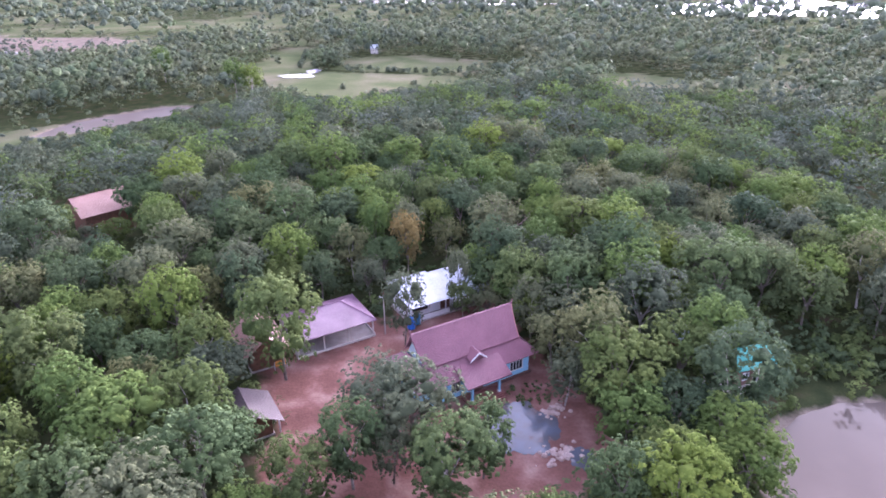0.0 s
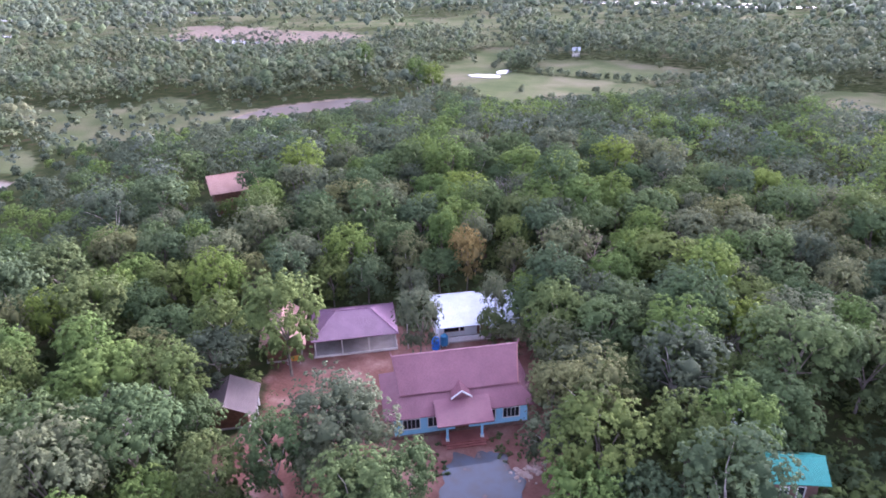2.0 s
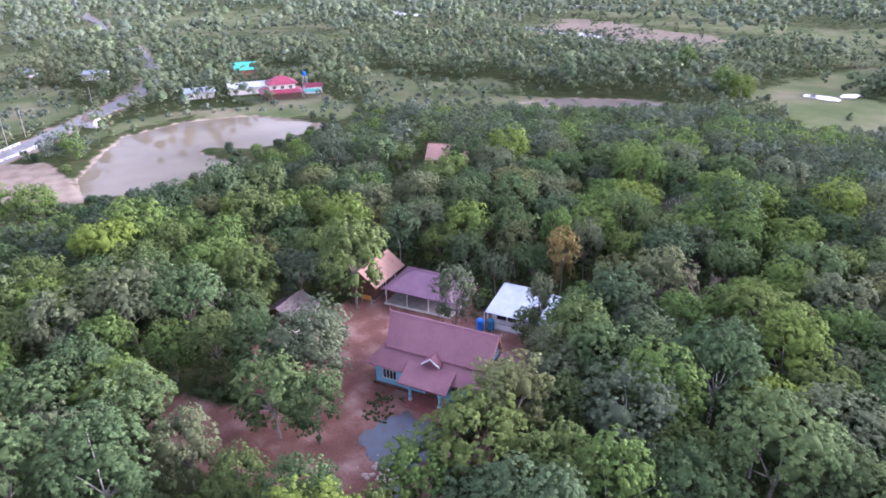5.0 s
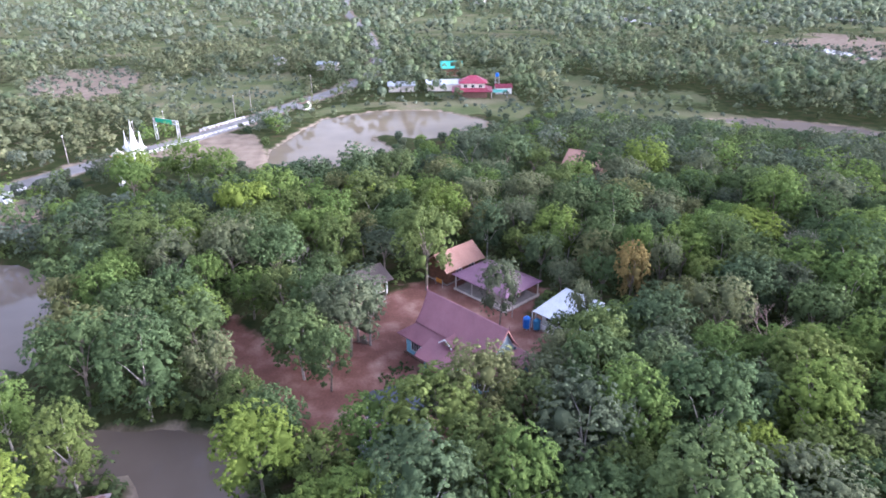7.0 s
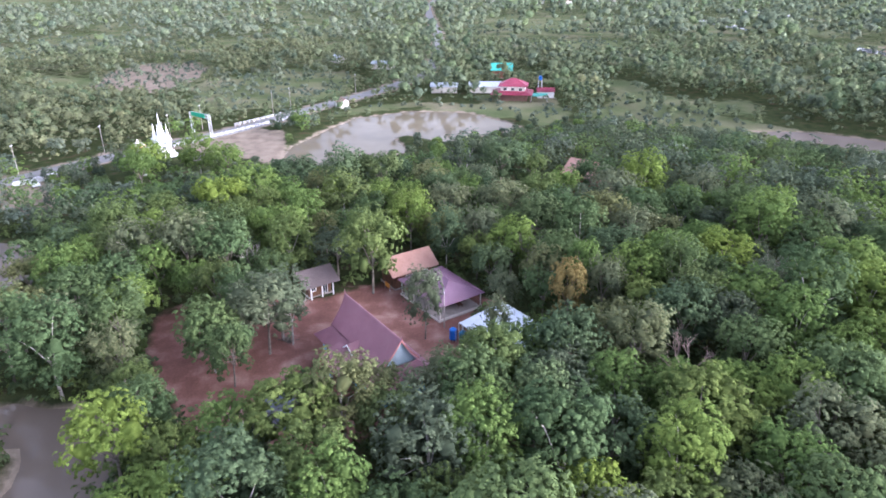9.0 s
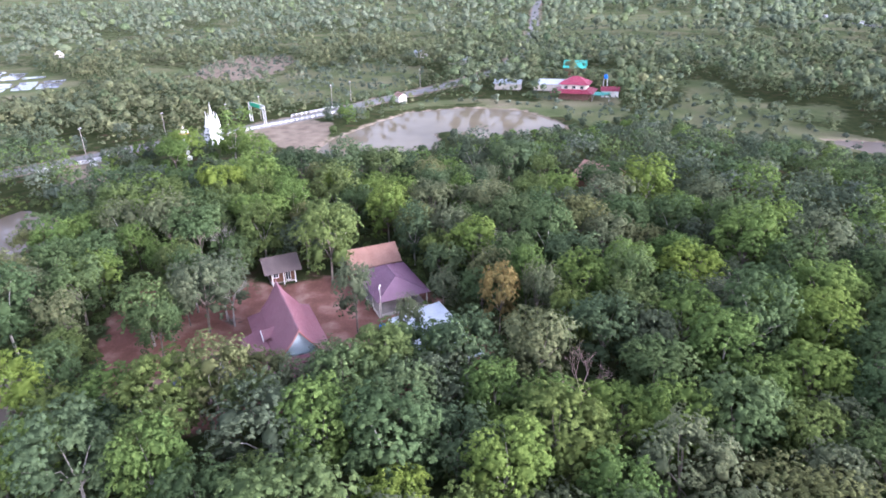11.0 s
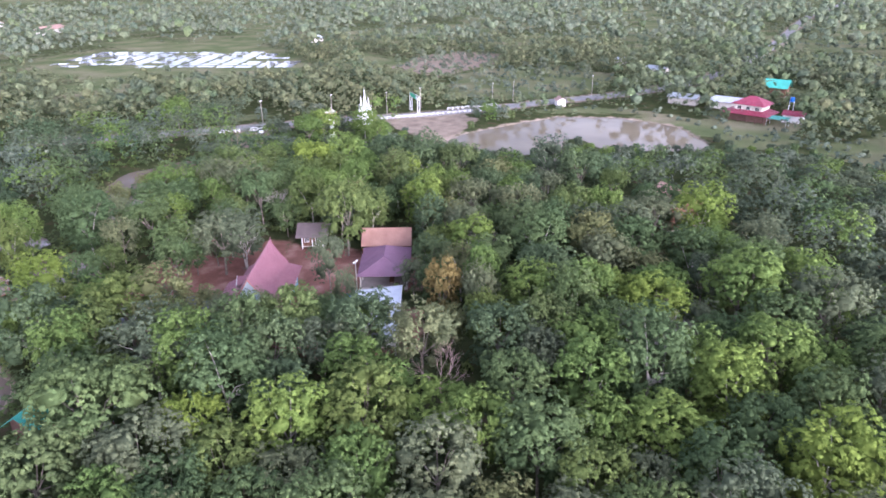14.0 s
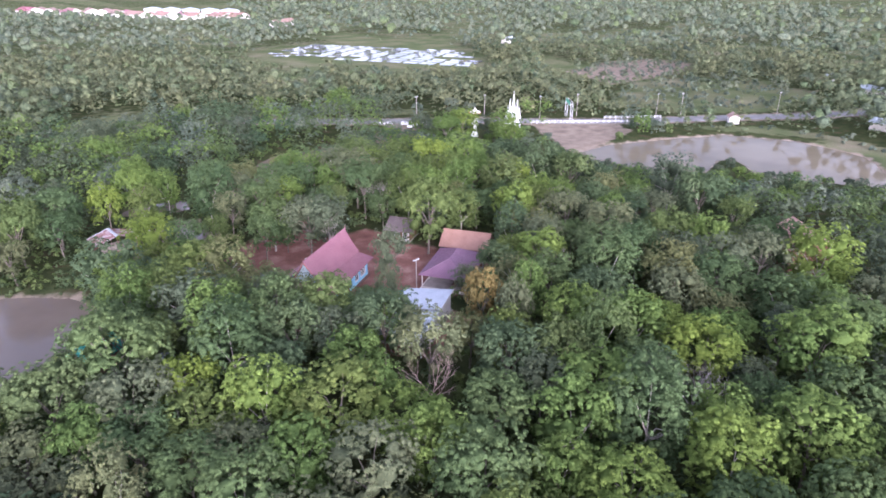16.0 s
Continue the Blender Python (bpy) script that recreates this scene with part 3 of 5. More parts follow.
def hip_skirt(s, top, low, th):
    """Four sloping sheets between an upper and a lower rectangle (x0, x1, y0, y1, z)."""
    a, b = top, low
    t = [(a[0], a[2], a[4]), (a[1], a[2], a[4]), (a[1], a[3], a[4]), (a[0], a[3], a[4])]
    q = [(b[0], b[2], b[4]), (b[1], b[2], b[4]), (b[1], b[3], b[4]), (b[0], b[3], b[4])]
    for k in range(4):
        s.slab([q[k], q[(k + 1) % 4], t[(k + 1) % 4], t[k]], th)
    return s

def make_hall():
    hall = thing("temple_hall", plan(0, 0), "sky-blue rendered hall under a steep two-tier mauve metal roof", "building")
    part("plinth", Shape().box(-7.95, 7.95, -3.95, 3.95, -0.3, 0.35), PLINTH, hall, "red-brown plinth")
    wins = [(-6.7, -4.7), (-3.9, -2.6), (2.6, 3.9), (4.7, 6.7)]
    front = [(a, b, 1.0, 2.75) for a, b in wins] + [(-0.8, 0.8, 0.35, 2.3), (-1.95, -0.9, 2.35, 2.85), (0.9, 1.95, 2.35, 2.85)]
    part("front_wall", wall_with_openings(Shape(), -7.6, 7.6, -3.6, 0.2, 0.35, 3.65, front), BLUE_WALL, hall)
    back = [(a, b, 1.0, 2.75) for a, b in wins] + [(-0.6, 0.6, 0.35, 2.3)]
    part("back_wall", wall_with_openings(Shape(), -7.6, 7.6, 3.6, 0.2, 0.35, 3.65, back), BLUE_WALL, hall)
    for side in (-7.5, 7.5):
        part("end_wall", wall_with_openings(Shape(), -3.5, 3.5, side, 0.2, 0.35, 3.65, [(-2.4, -0.8, 1.0, 2.75), (0.8, 2.4, 1.0, 2.75)], "y"), BLUE_WALL, hall)
        for a in (-2.4, 0.8):
            window(hall, a, a + 1.6, side, 1.0, 2.75, 3, "y", 0.3)
    for a, b in wins:
        window(hall, a, b, -3.6, 1.0, 2.75, 4 if b - a > 1.5 else 2, "x", 0.3)
        window(hall, a, b, 3.6, 1.0, 2.75, 4 if b - a > 1.5 else 2, "x", 0.3)
    for a, b in ((-1.95, -0.9), (0.9, 1.95)):
        window(hall, a, b, -3.6, 2.35, 2.85, 2)
    for v in (-3.6, 3.6):
        door = part("door", Shape().box(-0.75, 0.75, v - 0.03, v + 0.03, 0.35, 2.26), WOOD, hall, "brown wooden double door")
        for x in (-0.1, 0.1):
            part("handle", Shape().tube((x, v - 0.06, 1.4), (x, v - 0.06, 1.65), 0.02), STEEL, door)
    # lower roof: a skirt all round
    part("lower_roof", hip_skirt(Shape(), (-6.75, 6.75, -2.35, 2.35, 4.75), (-8.7, 8.7, -4.45, 4.45, 3.17), 0.09), MAUVE, hall)
    part("eave_ceiling", Shape().box(-7.4, 7.4, -3.45, 3.45, 3.3, 3.36), WHITE_PAINT, hall, "white ceiling")
    # upper roof: two curved slopes, the gable ends leaning outwards at the ridge
    for sgn in (-1, 1):
        rows = []
        for k in range(9):
            t = k / 8
            rows.append((7.2 - 0.52 * t ** 0.8, sgn * 2.62 * t, 8.5 - 3.55 * (0.72 * t + 0.28 * (1 - (1 - t) ** 2.2))))
        pts = [(e * h, v, z - d) for h, v, z in rows for e in (-1, 1) for d in (0, 0.08)]
        fc = []
        for k in range(8):
            a, b = 4 * k, 4 * k + 4
            fc += [(a, a + 2, b + 2, b), (a + 1, b + 1, b + 3, a + 3), (a, b, b + 1, a + 1), (a + 2, a + 3, b + 3, b + 2)]
        fc += [(0, 1, 3, 2), (32, 34, 35, 33)]
        part("upper_roof", Shape().add(pts, fc), MAUVE, hall)
    part("ridge_cap", Shape().slab([(-7.3, -0.16, 8.5), (7.3, -0.16, 8.5), (7.3, 0, 8.62), (-7.3, 0, 8.62)], 0.06).slab([(7.3, 0.16, 8.5), (-7.3, 0.16, 8.5), (-7.3, 0, 8.62), (7.3, 0, 8.62)], 0.06), MAUVE, hall)
    for e in (-1, 1):
        part("gable_wall", Shape().add([(e * 6.5, -2.2, 4.7), (e * 6.5, 2.2, 4.7), (e * 6.62, 0, 8.25), (e * 6.38, -2.2, 4.7), (e * 6.38, 2.2, 4.7), (e * 6.5, 0, 8.25)],
                                       [(0, 1, 2), (5, 4, 3), (0, 3, 4, 1), (1, 4, 5, 2), (2, 5, 3, 0)]), PALE_BLUE, hall, "pale blue gable")
        for sgn in (-1, 1):
            pts = []
            for k in range(9):
                t = k / 8
                pts.append((e * (7.24 - 0.52 * t ** 0.8), sgn * 2.66 * t, 8.56 - 3.55 * (0.72 * t + 0.28 * (1 - (1 - t) ** 2.2))))
            b = Shape()
            for p, q in zip(pts, pts[1:]):
                b.slab([(p[0] - 0.05, p[1], p[2]), (p[0] + 0.05, p[1], p[2]), (q[0] + 0.05, q[1], q[2]), (q[0] - 0.05, q[1], q[2])], 0.26)
            part("bargeboard", b, SALMON if e > 0 else MAUVE, hall, "painted bargeboard")
        part("finial", Shape().tube((e * 7.22, 0, 8.5), (e * 7.42, 0, 9.15), 0.09, 0.02), MAUVE, hall)
    # porch
    porch = part("porch_roof", Shape().slab([(-3.15, -6.2, 3.0), (3.15, -6.2, 3.0), (3.15, -3.2, 4.3), (-3.15, -3.2, 4.3)], 0.09), MAUVE, hall)
    part("fascia", Shape().box(-3.15, 3.15, -6.25, -6.2, 2.84, 3.0), MAUVE, porch)
    part("porch_floor", Shape().box(-2.6, 2.6, -5.9, -3.95, -0.2, 0.25), TILE, hall, "red tiled porch floor")
    for k in range(2):
        part("step", Shape().box(-2.2, 2.2, -6.2 - 0.32 * k, -5.9 - 0.32 * k, -0.2, 0.17 - 0.08 * k), TILE, hall)
    for x in (-1.95, 1.95):
        col = part("column", Shape().box(x - 0.12, x + 0.12, -5.46, -5.22, 0.25, 3.3), BLUE_WALL, hall)
        part("base", Shape().box(x - 0.18, x + 0.18, -5.52, -5.16, 0.25, 0.5), WHITE_PAINT, col)
    # small gable over the porch
    d = part("dormer_roof", Shape().slab([(0, -3.75, 5.55), (0, -1.55, 5.75), (-1.0, -2.3, 4.85), (-1.15, -3.6, 4.62)], 0.07)
             .slab([(0, -1.55, 5.75), (0, -3.75, 5.55), (1.15, -3.6, 4.62), (1.0, -2.3, 4.85)], 0.07), MAUVE, hall)
    part("dormer_front", Shape().add([(-1.0, -3.5, 4.45), (1.0, -3.5, 4.45), (0, -3.5, 5.4), (-1.0, -3.4, 4.45), (1.0, -3.4, 4.45), (0, -3.4, 5.4)],
                                     [(0, 1, 2), (5, 4, 3), (0, 3, 4, 1), (1, 4, 5, 2), (2, 5, 3, 0)]), MAUVE, d)
    for sgn in (-1, 1):
        part("bargeboard", Shape().slab([(0, -3.8, 5.62), (0, -3.72, 5.62), (sgn * 1.2, -3.64, 4.66), (sgn * 1.2, -3.72, 4.66)], 0.2), WHITE_PAINT, d, "white bargeboard")
make_hall()

def make_sala():
    s = thing("open_pavilion", plan(-11.15, 18.2), "open-sided pavilion with a purple hipped metal roof and concrete floor", "pavilion")
    w, d = 5.85, 4.3
    part("floor_slab", Shape().box(-5.65, 5.65, -3.95, 3.95, -0.25, 0.16), CONCRETE, s)
    part("kerb", Shape().box(-5.65, 5.65, -4.07, -3.95, -0.25, 0.28), CREAM, s)
    roof = Shape()
    rx, rz, ez = 2.3, 4.65, 2.7
    roof.slab([(-w, -d, ez), (w, -d, ez), (rx, 0, rz), (-rx, 0, rz)], 0.07).slab([(w, d, ez), (-w, d, ez), (-rx, 0, rz), (rx, 0, rz)], 0.07)
    roof.slab([(w, -d, ez), (w, d, ez), (rx, 0, rz)], 0.07).slab([(-w, d, ez), (-w, -d, ez), (-rx, 0, rz)], 0.07)
    part("roof", roof, PURPLE, s)
    part("ridge_cap", Shape().tube((-rx, 0, rz), (rx, 0, rz), 0.08), PURPLE, s)
    for sx in (-1, 1):
        for sy in (-1, 1):
            part("hip_cap", Shape().tube((sx * rx, 0, rz), (sx * w, sy * d, ez), 0.06), PURPLE, s)
    for y in (-3.8, 3.8):
        part("beam", Shape().box(-5.5, 5.5, y - 0.07, y + 0.07, 2.6, 2.78), STEEL, s)
        for k in range(4):
            x = -5.4 + 3.6 * k
            part("post", Shape().box(x - 0.08, x + 0.08, y - 0.08, y + 0.08, 0.16, 2.7), CREAM, s)
    part("low_wall", Shape().box(5.53, 5.65, -3.95, 3.95, 0.16, 0.5), CREAM, s)
    t = thing("bench", plan(-8.4, 19.4, 0.16), "brown wooden bench on the pavilion floor", "bench")
    part("seat", Shape().box(-1.1, 1.1, -0.4, 0.4, 0.4, 0.46), WOOD, t)
    for x in (-0.95, 0.95):
        for y in (-0.3, 0.3):
            part("leg", Shape().box(x - 0.04, x + 0.04, y - 0.04, y + 0.04, 0, 0.4), WOOD, t)
make_sala()

def gable_house(name, m, label, size, wall_h, ridge_h, over, roof_mat, wall_mat, doors=(), posts=False, category="house"):
    """A house with a gabled roof: ridge along x; size is (length, depth); doors are (side, a, b, z0, z1)."""
    h = thing(name, m, label, category)
    L, D = size[0] / 2, size[1] / 2
    part("floor_slab", Shape().box(-L - 0.2, L + 0.2, -D - 0.2, D + 0.2, -0.25, 0.2), CONCRETE, h)
    slope = (ridge_h - wall_h) / (D + over)
    for sgn in (-1, 1):
        ops = [o[1:] for o in doors if o[0] == sgn]
        part("wall", wall_with_openings(Shape(), -L, L, sgn * D, 0.15, 0.2, wall_h + over * slope - 0.1, ops), wall_mat, h)
        for a, b, z0, z1 in ops:
            window(h, a, b, sgn * D, z0, z1, max(1, round((b - a) / 0.6)))
        e = Shape().box(sgn * L - 0.075, sgn * L + 0.075, -D + 0.08, D - 0.08, 0.2, wall_h + over * slope - 0.1)
        g = wall_h + over * slope - 0.1
        e.add([(sgn * L - 0.07, -D, g), (sgn * L - 0.07, D, g), (sgn * L - 0.07, 0, ridge_h - 0.15), (sgn * L + 0.07, -D, g), (sgn * L + 0.07, D, g), (sgn * L + 0.07, 0, ridge_h - 0.15)],
              [(0, 2, 1), (3, 4, 5), (0, 1, 4, 3), (1, 2, 5, 4), (2, 0, 3, 5)])
        part("gable_wall", e, wall_mat, h)
        part("roof", Shape().slab([(-L - over, sgn * (D + over), wall_h), (L + over, sgn * (D + over), wall_h), (L + over, 0, ridge_h), (-L - over, 0, ridge_h)][::sgn or 1], 0.07), roof_mat, h)
    part("ridge_cap", Shape().tube((-L - over, 0, ridge_h), (L + over, 0, ridge_h), 0.07), roof_mat, h)
    if posts:
        for k in range(3):
            x = -L + k * L
            part("post", Shape().box(x - 0.08, x + 0.08, -D - over + 0.25, -D - over + 0.41, -0.2, wall_h + 0.12), WHITE_PAINT, h)
    return h

# terracotta-roofed house: ridge runs towards the back, beside the pavilion
gable_house("wooden_house", plan(-20.7, 17.9, 0, -90), "brown wooden house with a faded terracotta metal roof", (7.2, 4.2), 2.75, 5.05, 0.95, TERRACOTTA, WOOD,
            [(-1, -2.6, -1.2, 0.9, 2.0), (1, -2.8, -1.4, 0.3, 2.2), (1, 0.2, 1.6, 1.0, 2.1)])
mat_ob = thing("orange_drape", plan(-19.4, 13.3, 0.0), "orange cloth hung on a rail at the wooden house", "cloth")
part("rail", Shape().tube((-0.8, 0, 1.25), (0.8, 0, 1.25), 0.025), STEEL, mat_ob)
for x in (-0.8, 0.8):
    part("upright", Shape().tube((x, 0, -0.05), (x, 0, 1.25), 0.03), STEEL, mat_ob)
part("cloth", Shape().slab([(-0.7, -0.03, 1.29), (0.7, -0.03, 1.29), (0.7, 0.03, 1.29), (-0.7, 0.03, 1.29)], 0.75), ORANGE, mat_ob)
# little brown-roofed hut
# brown walls: the deep shade below the eaves is put into their colour
gable_house("monk_hut", plan(-26.2, 3.5, 0, 90), "small hut with white posts, walls coloured brown for eave shade, and a brown metal roof", (3.8, 4.2), 2.3, 4.05, 1.2, BROWN_ROOF, WOOD,
            [(-1, -1.6, -0.7, 1.0, 1.9), (-1, 0.4, 1.3, 0.25, 2.1)], posts=True)

def make_white_house():
    h = thing("white_roofed_house", plan(6.0, 18.0), "low whitewashed house with a bright white metal roof", "house")
    part("floor_slab", Shape().box(-6.0, 6.2, -3.9, 3.5, -0.25, 0.25), CONCRETE, h)
    ops = [(-4.9, -2.0, 1.0, 2.2), (-0.2, 1.5, 0.25, 2.2), (2.6, 4.8, 1.0, 2.2)]
    part("front_wall", wall_with_openings(Shape(), -5.6, 6.0, -2.4, 0.15, 0.25, 2.72, ops), WHITE_PAINT, h)
    part("door", Shape().box(-0.15, 1.45, -2.43, -2.37, 0.25, 2.17), WOOD, h, "brown wooden door")
    for a, b in ((-4.9, -2.0), (2.6, 4.8)):
        window(h, a, b, -2.4, 1.0, 2.2, 4, frame_mat=WOOD)
    part("back_wall", Shape().box(-5.6, 6.0, 3.1, 3.25, 0.25, 3.25), WHITE_PAINT, h)
    for x in (-5.6, 6.0):
        prof = [(-2.32, 0.25), (3.1, 0.25), (3.1, 3.25), (-2.32, 2.65)]
        part("end_wall", Shape().add([(x + e, y, z) for e in (-0.075, 0.075) for y, z in prof], [(3, 2, 1, 0), (4, 5, 6, 7)] + [(i, (i + 1) % 4, (i + 1) % 4 + 4, i + 4) for i in range(4)]), WHITE_PAINT, h)
    part("parapet", Shape().box(-5.9, 0.6, -3.9, -3.78, 0.25, 0.95), WHITE_PAINT, h, "low white veranda wall")
    # a long slope that rises to the back, and a lower one over the annex
    main = part("roof", Shape().slab([(-6.1, -4.2, 2.75), (0.7, -4.2, 2.75), (0.7, 3.6, 3.7), (-6.1, 3.6, 3.7)], 0.06), WHITE_ROOF, h)
    part("ridge_cap", Shape().tube((-6.1, 3.6, 3.68), (0.7, 3.6, 3.68), 0.07), STEEL, main)
    annex = part("annex_roof", Shape().slab([(0.55, -4.3, 2.5), (8.4, -4.3, 2.5), (8.4, 3.5, 3.4), (0.55, 3.5, 3.4)], 0.06), WHITE_ROOF, h)
    part("ridge_cap", Shape().tube((0.55, 3.5, 3.38), (8.4, 3.5, 3.38), 0.07), STEEL, annex)
    for y in (-3.9, 3.2):
        part("annex_post", Shape().box(8.0, 8.16, y - 0.08, y + 0.08, -0.2, 2.44 + (y + 4.3) * 0.115), WHITE_PAINT, h)
    for k in range(5):
        x = -5.8 + 2.9 * k
        part("post", Shape().box(x - 0.07, x + 0.07, -3.85, -3.71, 0.25, 2.48), WHITE_PAINT, h)
    part("rail", Shape().tube((-6.15, -4.2, 0.0), (-6.15, -4.2, 2.7), 0.06), WHITE_PAINT, h)
make_white_house()

def water_tank(u, v, z, r, hgt, mat, label, stand=0.0):
    t = thing("water_tank", plan(u, v, z), label, "water tank", "water tanks")
    if stand:
        for a in range(4):
            c, s2 = math.cos(a * math.pi / 2 + 0.8), math.sin(a * math.pi / 2 + 0.8)
            part("leg", Shape().tube((r * 0.8 * c, r * 0.8 * s2, 0), (r * 0.8 * c, r * 0.8 * s2, stand), 0.05), STEEL, t)
    body = Shape()
    prof = [(r * 0.96, stand)]
    for k in range(6):
        z0 = stand + hgt * (0.04 + 0.14 * k)
        prof += [(r, z0), (r, z0 + hgt * 0.1), (r * 0.96, z0 + hgt * 0.12)]
    prof += [(r * 0.8, stand + hgt * 0.93), (r * 0.35, stand + hgt)]
    part("drum", body.lathe(prof, 18), mat, t)
    part("lid", Shape().lathe([(r * 0.34, stand + hgt - 0.02), (r * 0.34, stand + hgt + 0.08), (r * 0.2, stand + hgt + 0.1)], 14), mat, t)
    part("pipe", Shape().tube((r + 0.06, 0, 0), (r + 0.06, 0, stand + hgt * 0.9), 0.03), WHITE_PAINT, t)
water_tank(-0.45, 13.0, 0, 0.55, 1.75, TANK_BLUE, "bright blue plastic water tank", 0.25)
water_tank(0.85, 13.75, 0, 0.55, 1.6, TANK_CYAN, "dull blue plastic water tank", 0.25)

def pole(x, y, hgt, label, group):
    p = thing("utility_pole", pose(x, y, 0), label, "pole", group)
    part("shaft", Shape().tube((0, 0, -0.3), (0, 0, hgt), 0.09, 0.065), CONCRETE, p)
    part("crossarm", Shape().box(-0.6, 0.6, -0.05, 0.05, hgt - 0.4, hgt - 0.28), STEEL, p)
    for k in (-0.5, 0.0, 0.5):
        part("insulator", Shape().lathe([(0.05, hgt - 0.28), (0.06, hgt - 0.2), (0.03, hgt - 0.1)], 8, (k, 0, 0)), WHITE_PAINT, p)
pole(*to_world(-4.1, 14.0), 6.2, "pale concrete pole beside the pavilion", "poles")

def rubble(u, v, n, spread, seed, label):
    rnd = random.Random(seed)
    s = Shape()
    for _ in range(n):
        a, d, r = rnd.uniform(0, 6.28), abs(rnd.gauss(0, spread)), rnd.uniform(0.12, 0.42)
        x, y = d * math.cos(a) * 1.5, d * math.sin(a)
        k = len(s.v)
        for z, rr in ((-0.1, r), (r * 0.35, r * 0.85), (r * 0.62, r * 0.4)):
            for j in range(6):
                b = j * math.pi / 3
                q = rr * rnd.uniform(0.75, 1.2)
                s.v.append((x + q * math.cos(b), y + q * math.sin(b), z))
        for lv in (0, 6):
            for j in range(6):
                s.f.append((k + lv + j, k + lv + (j + 1) % 6, k + lv + 6 + (j + 1) % 6, k + lv + 6 + j))
        s.f.append(tuple(k + 12 + j for j in range(6)))
    solid("rubble_heap", s, RUBBLE, label, "rubble", "rubble heaps", "stuff", plan(u, v, 0.0))
rubble(1.6, -17.5, 60, 1.0, 4, "heap of pale broken concrete and earth")
rubble(5.2, -11.5, 40, 0.9, 5, "low heap of pale rubble by the puddle")

# ---- buildings by the near pond and in the woods ----
def make_pond_hut():
    h = thing("pond_hut", pose(22.6, 25.4, 0, 0, 0, 2), "shed on posts by the pond under rusty corrugated sheets", "shed")
    ridge, eave = 3.5, 2.35
    for sgn in (-1, 1):
        for k in range(4):
            y0 = -2.6 + 1.3 * k
            lift = 0.012 * (k % 2)
            part("roof_sheet", Shape().slab([(sgn * 4.0, y0, eave + lift), (sgn * 4.0, y0 + 1.34, eave + lift), (0, y0 + 1.34, ridge + lift), (0, y0, ridge + lift)][::-sgn], 0.03), RUSTY, h)
    part("ridge_cap", Shape().slab([(-0.3, -2.65, 3.46), (-0.3, 2.7, 3.46), (0, 2.7, 3.56), (0, -2.65, 3.56)], 0.03).slab([(0, -2.65, 3.56), (0, 2.7, 3.56), (0.3, 2.7, 3.46), (0.3, -2.65, 3.46)], 0.03), WHITE_ROOF, h)
    part("edge_strip", Shape().slab([(0, -2.72, 3.54), (0, -2.55, 3.54), (4.0, -2.55, 2.4), (4.0, -2.72, 2.4)], 0.05), WHITE_ROOF, h)
    part("deck", Shape().box(-3.6, 3.6, -2.4, 2.4, 0.35, 0.47), WOOD, h)
    for x in (-3.4, 0, 3.4):
        for y in (-2.2, 2.2):
            part("post", Shape().tube((x, y, -1.6), (x, y, ridge - 0.1 - abs(x) * 0.28), 0.08), WOOD, h)
    part("back_wall", Shape().box(-3.4, 3.4, 2.15, 2.22, 0.47, 2.3), BARK, h)
make_pond_hut()
gable_house("teal_roofed_hut", pose(36.9, 66.9, 0, 0, 0, 17), "hut with a teal-green metal roof beside the pond", (4.2, 3.0), 2.95, 4.55, 0.75, TEAL, PLINTH, [(-1, -1.4, -0.5, 0.9, 2.0), (-1, 0.2, 1.0, 0.25, 2.1)])
gable_house("woodland_house", pose(-66.5, 114.3, 0, 0, 0, 47), "old house among trees with a faded orange metal roof", (8.0, 7.0), 5.0, 7.7, 1.0, TERRACOTTA, WOOD, [(-1, -3.0, -1.6, 1.2, 2.6), (-1, 1.0, 2.4, 1.2, 2.6)])
gable_house("grey_shed", pose(31.5, 73.8, 0, 0, 0, 34), "low shed with a grey-blue sheet roof under the trees", (3.2, 2.0), 2.1, 2.7, 0.4, WHITE_ROOF, WOOD, [], category="shed")

# ---- red house across the far pond ----
def hip_roof(s, x0, x1, y0, y1, ez, rz, th=0.1):
    d = min(x1 - x0, y1 - y0) / 2
    cy = (y0 + y1) / 2
    a, b = (x0 + d, cy, rz), (x1 - d, cy, rz)
    s.slab([(x0, y0, ez), (x1, y0, ez), b, a], th).slab([(x1, y1, ez), (x0, y1, ez), a, b], th)
    s.slab([(x1, y0, ez), (x1, y1, ez), b], th).slab([(x0, y1, ez), (x0, y0, ez), a], th)
    return s

